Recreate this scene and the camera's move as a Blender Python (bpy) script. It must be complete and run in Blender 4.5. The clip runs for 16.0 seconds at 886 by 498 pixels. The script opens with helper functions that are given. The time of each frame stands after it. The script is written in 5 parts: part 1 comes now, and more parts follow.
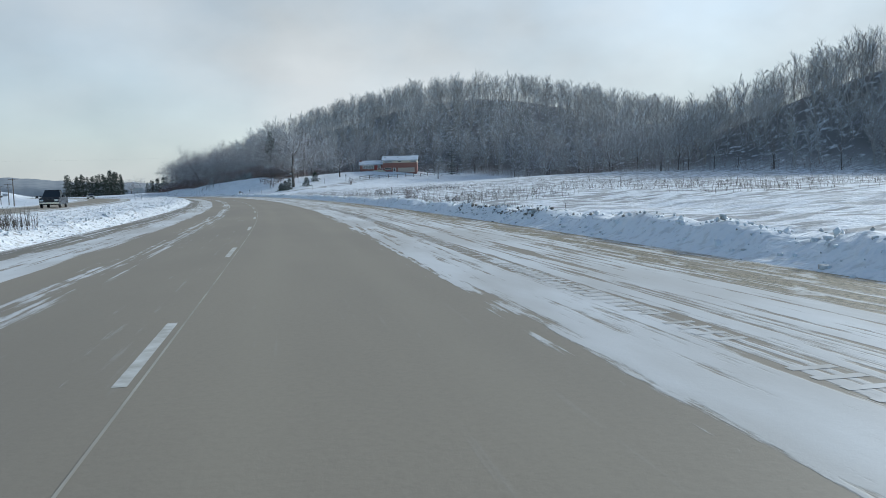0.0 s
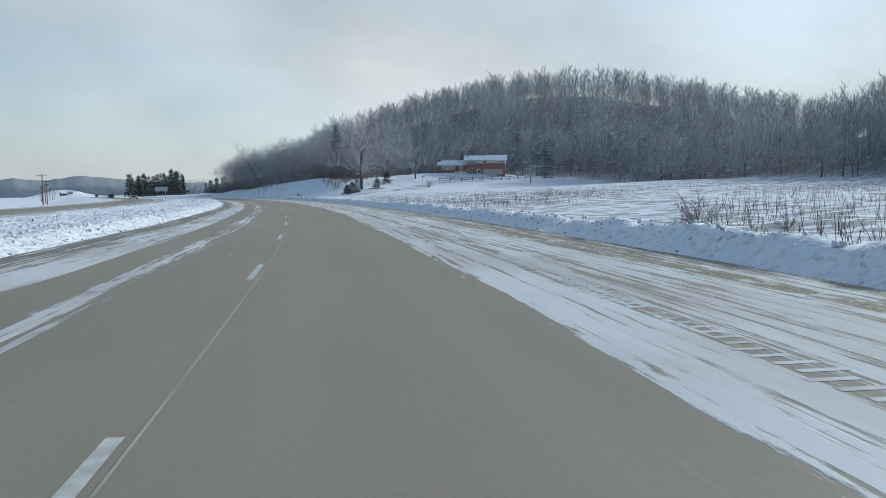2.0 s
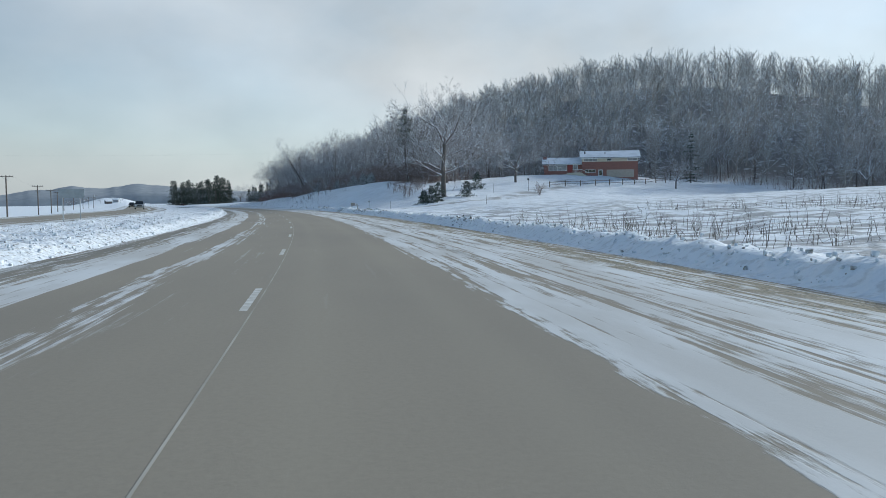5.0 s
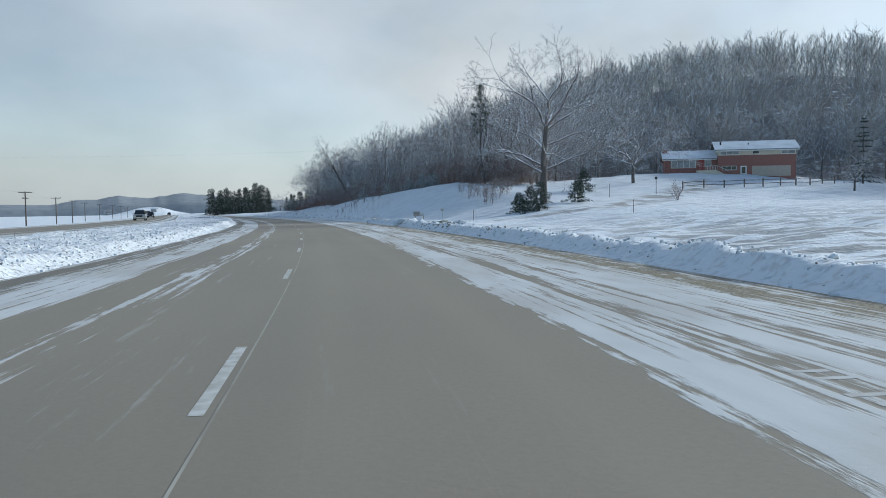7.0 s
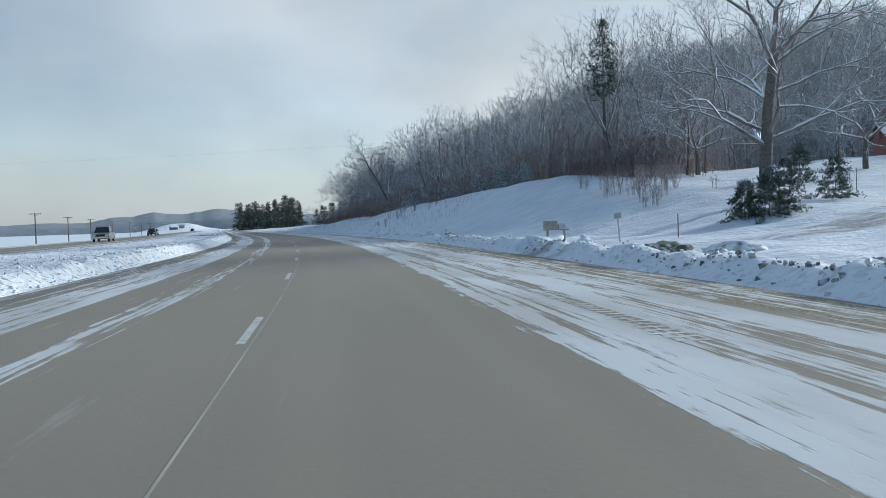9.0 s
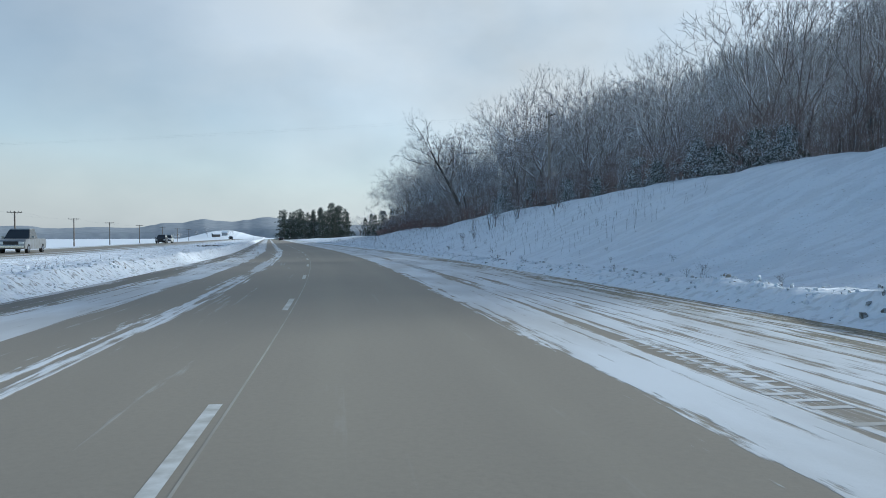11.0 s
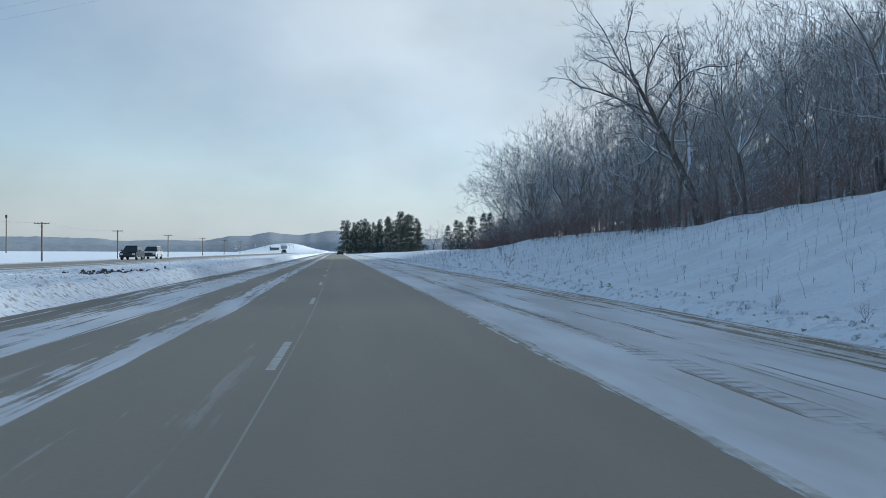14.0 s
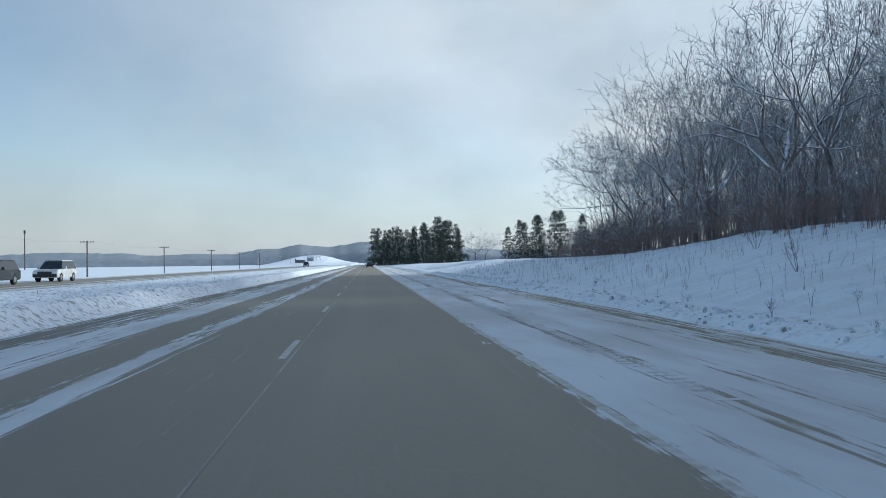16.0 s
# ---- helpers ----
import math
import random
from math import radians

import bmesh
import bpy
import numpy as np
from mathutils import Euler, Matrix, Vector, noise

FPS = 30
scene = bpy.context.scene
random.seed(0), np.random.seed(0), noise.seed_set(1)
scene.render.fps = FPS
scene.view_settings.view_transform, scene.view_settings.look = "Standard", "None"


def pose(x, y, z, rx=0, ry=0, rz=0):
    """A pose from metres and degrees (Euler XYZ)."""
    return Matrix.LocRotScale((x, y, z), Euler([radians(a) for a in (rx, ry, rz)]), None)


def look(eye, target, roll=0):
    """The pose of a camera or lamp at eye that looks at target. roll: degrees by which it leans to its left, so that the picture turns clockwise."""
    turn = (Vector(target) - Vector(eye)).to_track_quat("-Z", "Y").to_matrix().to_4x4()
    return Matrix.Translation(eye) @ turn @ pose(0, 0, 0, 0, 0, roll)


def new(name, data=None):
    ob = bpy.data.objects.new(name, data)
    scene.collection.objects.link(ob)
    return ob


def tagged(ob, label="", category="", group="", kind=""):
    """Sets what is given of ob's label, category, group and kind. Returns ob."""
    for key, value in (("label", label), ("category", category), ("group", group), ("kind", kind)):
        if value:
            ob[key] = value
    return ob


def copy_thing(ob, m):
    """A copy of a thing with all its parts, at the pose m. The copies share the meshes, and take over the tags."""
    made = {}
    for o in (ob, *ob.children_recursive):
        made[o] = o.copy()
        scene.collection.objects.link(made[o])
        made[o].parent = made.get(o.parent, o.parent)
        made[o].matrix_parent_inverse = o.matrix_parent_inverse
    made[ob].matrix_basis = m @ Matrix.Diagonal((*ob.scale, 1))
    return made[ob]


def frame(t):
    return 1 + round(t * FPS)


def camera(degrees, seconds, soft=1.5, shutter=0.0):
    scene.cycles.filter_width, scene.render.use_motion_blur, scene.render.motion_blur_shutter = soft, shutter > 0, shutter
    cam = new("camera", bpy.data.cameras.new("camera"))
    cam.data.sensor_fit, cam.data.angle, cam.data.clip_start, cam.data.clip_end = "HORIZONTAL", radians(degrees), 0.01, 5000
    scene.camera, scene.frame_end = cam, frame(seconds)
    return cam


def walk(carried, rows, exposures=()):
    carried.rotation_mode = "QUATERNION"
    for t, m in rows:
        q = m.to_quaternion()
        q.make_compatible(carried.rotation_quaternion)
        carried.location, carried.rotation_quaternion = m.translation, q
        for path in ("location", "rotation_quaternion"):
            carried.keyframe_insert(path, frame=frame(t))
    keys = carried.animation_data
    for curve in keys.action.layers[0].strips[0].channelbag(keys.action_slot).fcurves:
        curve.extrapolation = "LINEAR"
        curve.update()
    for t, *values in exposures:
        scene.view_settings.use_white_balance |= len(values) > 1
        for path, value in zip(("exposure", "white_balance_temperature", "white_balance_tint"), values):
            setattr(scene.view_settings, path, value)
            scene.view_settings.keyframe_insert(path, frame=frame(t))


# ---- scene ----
cam = camera(56.21, 16.0, soft=0.9)
PATH = [
    (0.0, look((11.80, 31.44, 1.44), (16.574, 40.198, 0.667), -1.71)),
    (0.5, look((15.09, 41.13, 1.47), (19.807, 49.919, 0.744), -0.72)),
    (1.0, look((18.30, 51.20, 1.40), (22.906, 60.048, 0.683), -0.62)),
    (1.5, look((21.35, 60.87, 1.43), (25.752, 69.824, 0.731), -0.84)),
    (2.0, look((24.22, 70.51, 1.45), (28.319, 79.604, 0.753), -0.73)),
    (2.5, look((27.03, 80.21, 1.45), (30.962, 89.382, 0.777), -0.86)),
    (3.0, look((29.74, 89.98, 1.45), (33.537, 99.211, 0.829), -1.01)),
    (3.5, look((32.38, 100.04, 1.44), (36.118, 109.295, 0.842), -0.97)),
    (4.0, look((35.17, 110.79, 1.51), (38.855, 120.064, 0.909), -0.78)),
    (6.5, look((46.71, 163.18, 1.46), (49.832, 172.661, 0.949), -0.64)),
    (7.0, look((48.69, 173.45, 1.45), (51.700, 182.977, 0.977), -0.74)),
    (7.5, look((50.54, 183.78, 1.41), (53.441, 193.344, 0.988), -1.11)),
    (8.0, look((52.53, 194.86, 1.49), (55.324, 204.458, 1.094), -1.61)),
    (8.5, look((54.25, 206.11, 1.41), (56.970, 215.725, 1.051), -1.67)),
    (9.0, look((55.95, 217.52, 1.40), (58.557, 227.163, 1.075), -1.73)),
    (11.5, look((61.81, 270.55, 1.44), (63.752, 280.357, 1.308), 0.08)),
    (12.0, look((62.64, 281.61, 1.47), (64.473, 291.441, 1.326), 0.02)),
    (12.5, look((63.27, 292.87, 1.38), (64.969, 302.725, 1.263), 0.19)),
    (13.0, look((63.98, 304.48, 1.49), (65.536, 314.362, 1.424), 0.07)),
    (13.5, look((64.40, 315.90, 1.41), (65.841, 325.797, 1.381), 0.09)),
    (14.0, look((64.75, 327.15, 1.41), (66.028, 337.072, 1.439), 0.25)),
    (14.5, look((65.08, 338.55, 1.47), (66.238, 348.485, 1.514), 0.19)),
    (15.0, look((65.26, 349.84, 1.42), (66.292, 359.788, 1.481), -0.19)),
    (15.5, look((65.35, 361.28, 1.40), (66.317, 371.232, 1.462), -0.35)),
    (16.0, look((65.45, 372.88, 1.47), (66.362, 382.838, 1.622), -0.66)),
]
walk(cam, PATH, [(0.0, 0.0, 5520, 3), (9.0, 0.04, 5450, 3), (11.5, 0.14, 5340, 2), (16.0, 0.15, 5310, 2)])

# ---- world and light ----
SUN_EL, SUN_BEARING = 20.0, 76.0
GLOW_BEARING = 42.0
world = bpy.data.worlds.new("winter_sky")
scene.world = world
world.use_nodes = True
wn, wl = world.node_tree.nodes, world.node_tree.links
wn.clear()
w_out = wn.new("ShaderNodeOutputWorld")
w_bg = wn.new("ShaderNodeBackground")
w_sky = wn.new("ShaderNodeTexSky")
w_sky.sky_type, w_sky.sun_disc = "NISHITA", False
w_sky.sun_elevation, w_sky.sun_rotation = radians(SUN_EL), radians(SUN_BEARING)
w_sky.air_density, w_sky.dust_density = 1.0, 0.4
w_scale = wn.new("ShaderNodeVectorMath")
w_scale.operation = "SCALE"
w_scale.inputs["Scale"].default_value = 0.21
w_tc = wn.new("ShaderNodeTexCoord")
w_map = wn.new("ShaderNodeMapping")
w_map.inputs["Scale"].default_value = (1.5, 1.5, 2.6)
w_noise = wn.new("ShaderNodeTexNoise")
w_noise.inputs["Scale"].default_value = 1.5
w_noise.inputs["Detail"].default_value = 5.0
w_noise.inputs["Roughness"].default_value = 0.5
w_ramp = wn.new("ShaderNodeValToRGB")
w_ramp.color_ramp.elements[0].position, w_ramp.color_ramp.elements[1].position = 0.36, 0.60
w_ramp.color_ramp.elements[0].color = (0.78, 0.78, 0.78, 1)
w_mix = wn.new("ShaderNodeMix")
w_mix.data_type = "RGBA"
w_noise2 = wn.new("ShaderNodeTexNoise")
w_noise2.inputs["Scale"].default_value = 2.2
w_noise2.inputs["Detail"].default_value = 6.0
w_cloud = wn.new("ShaderNodeValToRGB")
w_cloud.color_ramp.elements[0].position, w_cloud.color_ramp.elements[1].position = 0.36, 0.66
w_cloud.color_ramp.elements[0].color = (0.610, 0.590, 0.560, 1)
w_cloud.color_ramp.elements[1].color = (0.85, 0.79, 0.725, 1)
wl.new(w_map.outputs["Vector"], w_noise2.inputs["Vector"])
wl.new(w_noise2.outputs["Fac"], w_cloud.inputs["Fac"])
wl.new(w_cloud.outputs["Color"], w_mix.inputs[7])
wl.new(w_tc.outputs["Generated"], w_map.inputs["Vector"])
wl.new(w_map.outputs["Vector"], w_noise.inputs["Vector"])
wl.new(w_noise.outputs["Fac"], w_ramp.inputs["Fac"])
wl.new(w_sky.outputs["Color"], w_scale.inputs[0])
wl.new(w_scale.outputs["Vector"], w_mix.inputs[6])
# the haze is brightest on the sun's side and fades to the far side
w_dot = wn.new("ShaderNodeVectorMath")
w_dot.operation = "DOT_PRODUCT"
w_dot.inputs[1].default_value = (math.sin(radians(GLOW_BEARING)), math.cos(radians(GLOW_BEARING)), 0.12)
wl.new(w_tc.outputs["Generated"], w_dot.inputs[0])
w_side = wn.new("ShaderNodeMapRange")
w_side.interpolation_type = "SMOOTHSTEP"
for _k, _v in zip(("From Min", "From Max", "To Min", "To Max"), (0.35, 1.02, 0.73, 1.06)):
    w_side.inputs[_k].default_value = _v
wl.new(w_dot.outputs["Value"], w_side.inputs["Value"])
w_clear = wn.new("ShaderNodeMapRange")
w_clear.interpolation_type = "SMOOTHSTEP"
for _k, _v in zip(("From Min", "From Max", "To Min", "To Max"), (0.05, 0.92, 0.06, 1.0)):
    w_clear.inputs[_k].default_value = _v
wl.new(w_dot.outputs["Value"], w_clear.inputs["Value"])
w_cover = wn.new("ShaderNodeMath")
w_cover.operation = "MULTIPLY"
wl.new(w_ramp.outputs["Color"], w_cover.inputs[0])
wl.new(w_clear.outputs["Result"], w_cover.inputs[1])
# haze thickens towards the horizon
w_sep = wn.new("ShaderNodeSeparateXYZ")
wl.new(w_tc.outputs["Generated"], w_sep.inputs["Vector"])
w_haze = wn.new("ShaderNodeMapRange")
w_haze.interpolation_type = "SMOOTHSTEP"
for _k, _v in zip(("From Min", "From Max", "To Min", "To Max"), (0.0, 0.26, 0.92, 0.0)):
    w_haze.inputs[_k].default_value = _v
wl.new(w_sep.outputs["Z"], w_haze.inputs["Value"])
w_near = wn.new("ShaderNodeMapRange")
w_near.interpolation_type = "SMOOTHSTEP"
for _k, _v in zip(("From Min", "From Max", "To Min", "To Max"), (-0.6, 0.35, 0.25, 1.0)):
    w_near.inputs[_k].default_value = _v
wl.new(w_dot.outputs["Value"], w_near.inputs["Value"])
w_veil = wn.new("ShaderNodeMath")
w_veil.operation = "MULTIPLY"
wl.new(w_haze.outputs["Result"], w_veil.inputs[0])
wl.new(w_near.outputs["Result"], w_veil.inputs[1])
w_most = wn.new("ShaderNodeMath")
w_most.operation = "MAXIMUM"
wl.new(w_cover.outputs[0], w_most.inputs[0])
wl.new(w_veil.outputs[0], w_most.inputs[1])
wl.new(w_most.outputs[0], w_mix.inputs[0])
w_lit = wn.new("ShaderNodeVectorMath")
w_lit.operation = "SCALE"
wl.new(w_mix.outputs[2], w_lit.inputs[0])
wl.new(w_side.outputs["Result"], w_lit.inputs["Scale"])
wl.new(w_lit.outputs["Vector"], w_bg.inputs["Color"])
wl.new(w_bg.outputs["Background"], w_out.inputs["Surface"])
w_bg.inputs["Strength"].default_value = 0.85

sun_data = bpy.data.lights.new("sun", "SUN")
sun_data.energy, sun_data.angle, sun_data.color = 3.7, radians(6.0), (1.0, 0.94, 0.85)
sun = new("sun", sun_data)
sun_way = Vector((math.sin(radians(SUN_BEARING)) * math.cos(radians(SUN_EL)), math.cos(radians(SUN_BEARING)) * math.cos(radians(SUN_EL)), math.sin(radians(SUN_EL))))
sun.matrix_basis = look(sun_way * 500, (0, 0, 0))
scene.view_settings.exposure = 0.0


# ---- materials ----
def material(name, color, rough=0.8, metal=0.0, second=None, scale=4.0, detail=4.0, contrast=(0.35, 0.65), bump=0.0, bump_scale=30.0, stretch=(1, 1, 1), random_tint=0.0):
    m = bpy.data.materials.new(name)
    m.use_nodes = True
    n, l = m.node_tree.nodes, m.node_tree.links
    b = n["Principled BSDF"]
    b.inputs["Roughness"].default_value, b.inputs["Metallic"].default_value = rough, metal
    b.inputs["Base Color"].default_value = (*color, 1)
    tc = n.new("ShaderNodeTexCoord")
    mp = n.new("ShaderNodeMapping")
    mp.inputs["Scale"].default_value = stretch
    l.new(tc.outputs["Object"], mp.inputs["Vector"])
    last = None
    if second:
        tx = n.new("ShaderNodeTexNoise")
        tx.inputs["Scale"].default_value, tx.inputs["Detail"].default_value = scale, detail
        l.new(mp.outputs["Vector"], tx.inputs["Vector"])
        rp = n.new("ShaderNodeValToRGB")
        rp.color_ramp.elements[0].position, rp.color_ramp.elements[1].position = contrast
        rp.color_ramp.elements[0].color, rp.color_ramp.elements[1].color = (*color, 1), (*second, 1)
        l.new(tx.outputs["Fac"], rp.inputs["Fac"])
        last = rp.outputs["Color"]
    if random_tint:
        oi = n.new("ShaderNodeObjectInfo")
        hs = n.new("ShaderNodeHueSaturation")
        mr = n.new("ShaderNodeMapRange")
        mr.inputs["To Min"].default_value, mr.inputs["To Max"].default_value = 1 - random_tint, 1 + random_tint
        l.new(oi.outputs["Random"], mr.inputs["Value"])
        l.new(mr.outputs["Result"], hs.inputs["Value"])
        if last:
            l.new(last, hs.inputs["Color"])
        else:
            hs.inputs["Color"].default_value = (*color, 1)
        last = hs.outputs["Color"]
    if last:
        l.new(last, b.inputs["Base Color"])
    if bump:
        bt = n.new("ShaderNodeTexNoise")
        bt.inputs["Scale"].default_value, bt.inputs["Detail"].default_value = bump_scale, 5
        l.new(mp.outputs["Vector"], bt.inputs["Vector"])
        bp = n.new("ShaderNodeBump")
        bp.inputs["Strength"].default_value, bp.inputs["Distance"].default_value = bump, 0.02
        l.new(bt.outputs["Fac"], bp.inputs["Height"])
        l.new(bp.outputs["Normal"], b.inputs["Normal"])
    return m


def snow_on_top(m, amount, patch_scale=1.5):
    """Snow lying on what faces up: mixes the colour to white where the surface's normal points upward."""
    n, l = m.node_tree.nodes, m.node_tree.links
    b = n["Principled BSDF"]
    geo = n.new("ShaderNodeNewGeometry")
    sep = n.new("ShaderNodeSeparateXYZ")
    l.new(geo.outputs["Normal"], sep.inputs["Vector"])
    tx = n.new("ShaderNodeTexNoise")
    tx.inputs["Scale"].default_value = patch_scale
    l.new(geo.outputs["Position"], tx.inputs["Vector"])
    ad = n.new("ShaderNodeMath")
    ad.operation = "MULTIPLY_ADD"
    l.new(tx.outputs["Fac"], ad.inputs[0])
    ad.inputs[1].default_value = 1.6
    l.new(sep.outputs["Z"], ad.inputs[2])
    mr = n.new("ShaderNodeMapRange")
    mr.inputs["From Min"].default_value, mr.inputs["From Max"].default_value = 1.9 - amount, 2.15 - amount
    l.new(ad.outputs[0], mr.inputs["Value"])
    mx = n.new("ShaderNodeMix")
    mx.data_type = "RGBA"
    mx.inputs[7].default_value = (0.82, 0.85, 0.88, 1)
    src = b.inputs["Base Color"].links[0].from_socket if b.inputs["Base Color"].links else None
    if src:
        l.new(src, mx.inputs[6])
    else:
        mx.inputs[6].default_value = b.inputs["Base Color"].default_value
    l.new(mr.outputs["Result"], mx.inputs[0])
    l.new(mx.outputs[2], b.inputs["Base Color"])
    return m


BARK = snow_on_top(material("bark", (0.085, 0.074, 0.066), 0.9, second=(0.16, 0.14, 0.125), scale=6, bump=0.5, bump_scale=25), 0.52)
TWIG = snow_on_top(material("twigs", (0.15, 0.126, 0.115), 0.9, second=(0.25, 0.212, 0.192), scale=0.8), 0.92)
# hill trees: haze is put into the pale bark colour and extra snow cover
HAZED_WOODS = snow_on_top(material("hazed_woods_bark", (0.325, 0.305, 0.28), 0.9, second=(0.43, 0.405, 0.375), scale=0.05), 0.86, 0.6)
BRUSH = snow_on_top(material("brush_stems", (0.175, 0.135, 0.122), 0.9, second=(0.26, 0.20, 0.178), scale=0.7), 0.72)
WEED = material("dry_weed", (0.115, 0.09, 0.068), 0.9, second=(0.07, 0.058, 0.047), scale=1.0)
NEEDLE = snow_on_top(material("conifer_needles", (0.028, 0.045, 0.030), 0.8, second=(0.045, 0.065, 0.04), scale=1.5), 0.36, 0.9)
SNOWY_NEEDLE = snow_on_top(material("snow_laden_needles", (0.035, 0.05, 0.035), 0.8), 0.9, 1.2)
FAR_NEEDLE = material("pine_stand_needles", (0.022, 0.035, 0.028), 0.85, second=(0.04, 0.055, 0.04), scale=0.7)
PALE_POLE = material("pale_pole_wood", (0.34, 0.30, 0.265), 0.9, second=(0.25, 0.22, 0.19), scale=3, stretch=(4, 4, 0.5), bump=0.3)
POLE_WOOD = material("weathered_pole", (0.17, 0.135, 0.105), 0.9, second=(0.10, 0.08, 0.065), scale=3, stretch=(4, 4, 0.5), bump=0.3)
SNOW = material("snow", (0.80, 0.82, 0.84), 0.65, second=(0.72, 0.74, 0.76), scale=3, bump=0.6, bump_scale=9)
DIRTY_SNOW = material("ploughed_snow", (0.74, 0.76, 0.78), 0.7, second=(0.27, 0.25, 0.21), scale=3.2, contrast=(0.50, 0.66), bump=0.7, bump_scale=12)
PAINT_LINE = material("lane_paint", (0.62, 0.61, 0.57), 0.7, second=(0.42, 0.40, 0.35), scale=5)
GALV = material("galvanised_steel", (0.45, 0.46, 0.47), 0.45, 0.7)
WIRE = material("aluminium_wire", (0.12, 0.12, 0.12), 0.5, 0.5)
SIGN_BACK = material("sign_back", (0.42, 0.43, 0.43), 0.5, 0.4, second=(0.34, 0.35, 0.35), scale=3)
GLASS = material("window_glass", (0.03, 0.035, 0.04), 0.05)
CURTAIN = material("curtained_glass", (0.36, 0.36, 0.35), 0.25, second=(0.22, 0.22, 0.22), scale=1.2)
RUBBER = material("tyre_rubber", (0.02, 0.02, 0.02), 0.8)
CHROME = material("chrome", (0.6, 0.6, 0.6), 0.2, 1.0)
LENS = material("headlamp_lens", (0.8, 0.8, 0.78), 0.1)
TAIL_RED = material("tail_lamp", (0.35, 0.02, 0.02), 0.2)
CAR_BLACK = material("black_car_paint", (0.016, 0.017, 0.02), 0.25, second=(0.10, 0.10, 0.095), scale=2.0, contrast=(0.5, 0.9))
CAR_SILVER = material("silver_car_paint", (0.40, 0.41, 0.42), 0.3, 0.5, second=(0.30, 0.29, 0.27), scale=2.0)
CAR_WHITE = material("white_car_paint", (0.62, 0.62, 0.61), 0.3, second=(0.42, 0.40, 0.36), scale=2.0)
BRICK_RED = material("red_brick_wall", (0.31, 0.15, 0.12), 0.9, second=(0.24, 0.12, 0.095), scale=4.0, bump=0.3, bump_scale=15)
SIDING = material("cream_siding", (0.62, 0.56, 0.44), 0.8, second=(0.55, 0.49, 0.38), scale=1.5)
TRIM_WHITE = material("white_trim", (0.72, 0.71, 0.68), 0.7)
GARAGE = material("beige_garage_door", (0.46, 0.40, 0.33), 0.7, second=(0.41, 0.35, 0.29), scale=2)
ROOF_SNOW = material("roof_snow", (0.80, 0.82, 0.85), 0.7, second=(0.62, 0.64, 0.66), scale=0.6, contrast=(0.45, 0.75), bump=0.3, bump_scale=3)
ROOF_DARK = material("dark_shingle", (0.09, 0.085, 0.08), 0.9)
FENCE_WOOD = snow_on_top(material("fence_wood", (0.15, 0.12, 0.10), 0.9, second=(0.22, 0.19, 0.16), scale=3), 0.5)
CRATE_WOOD = snow_on_top(material("mailbox_wood", (0.36, 0.33, 0.29), 0.85, second=(0.27, 0.24, 0.21), scale=4), 0.4)
BLACK_METAL = material("black_metal", (0.03, 0.03, 0.03), 0.5)
BARN_RED = material("weathered_barn_boards", (0.15, 0.125, 0.11), 0.9, second=(0.11, 0.095, 0.085), scale=0.5)
BARN_WHITE = material("farmhouse_paint", (0.34, 0.34, 0.34), 0.8)

# ---- the road's line ----
HEAD_S = np.arange(-40.0, 441.0, 30.0)
HEAD = np.radians([-18.73, -18.16, -17.63, -15.75, -13.74, -12.3, -10.52, -8.71, -7.17, -5.26, -3.42, -1.73, -0.02, -0.03, 0.0, 0.0, 0.0])
LINE_S = np.arange(-40.0, 441.0, 2.0)
_h = np.interp(LINE_S, HEAD_S, HEAD)
_dx, _dy = -np.sin(_h) * 2, np.cos(_h) * 2
LINE_X = np.concatenate([[0], np.cumsum((_dx[1:] + _dx[:-1]) / 2)])
LINE_Y = np.concatenate([[0], np.cumsum((_dy[1:] + _dy[:-1]) / 2)])
# straight on at both ends
LINE_X = np.concatenate([[LINE_X[0] + math.sin(_h[0]) * 400], LINE_X, [LINE_X[-1]]])
LINE_Y = np.concatenate([[LINE_Y[0] - math.cos(_h[0]) * 400], LINE_Y, [LINE_Y[-1] + 4000]])
LINE_S = np.concatenate([[LINE_S[0] - 400], LINE_S, [LINE_S[-1] + 4000]])


def line_x(y):
    return np.interp(y, LINE_Y, LINE_X)


def on_road(s, o, z=0.0):
    """The place at s metres along the centre line and o metres to its right."""
    x, y = np.interp(s, LINE_S, LINE_X), np.interp(s, LINE_S, LINE_Y)
    h = np.interp(s, HEAD_S, HEAD)
    return Vector((x + math.cos(h) * o, y + math.sin(h) * o, z))


def heading(s):
    return math.degrees(np.interp(s, HEAD_S, HEAD))


def smooth(a, b, v):
    t = np.clip((v - a) / (b - a), 0, 1)
    return t * t * (3 - 2 * t)


# ---- value noise on arrays ----
_rs = np.random.RandomState(7)
_GRID = _rs.rand(256, 256)


def vnoise(x, y):
    xi, yi = np.floor(x).astype(int), np.floor(y).astype(int)
    fx, fy = x - xi, y - yi
    fx, fy = fx * fx * (3 - 2 * fx), fy * fy * (3 - 2 * fy)
    g = lambda a, b: _GRID[a % 256, b % 256]
    return (g(xi, yi) * (1 - fx) + g(xi + 1, yi) * fx) * (1 - fy) + (g(xi, yi + 1) * (1 - fx) + g(xi + 1, yi + 1) * fx) * fy


def fbm(x, y, octaves=4):
    v, a = 0, 0.5
    for k in range(octaves):
        v = v + a * vnoise(x * 2**k + 17 * k, y * 2**k + 31 * k)
        a *= 0.5
    return v


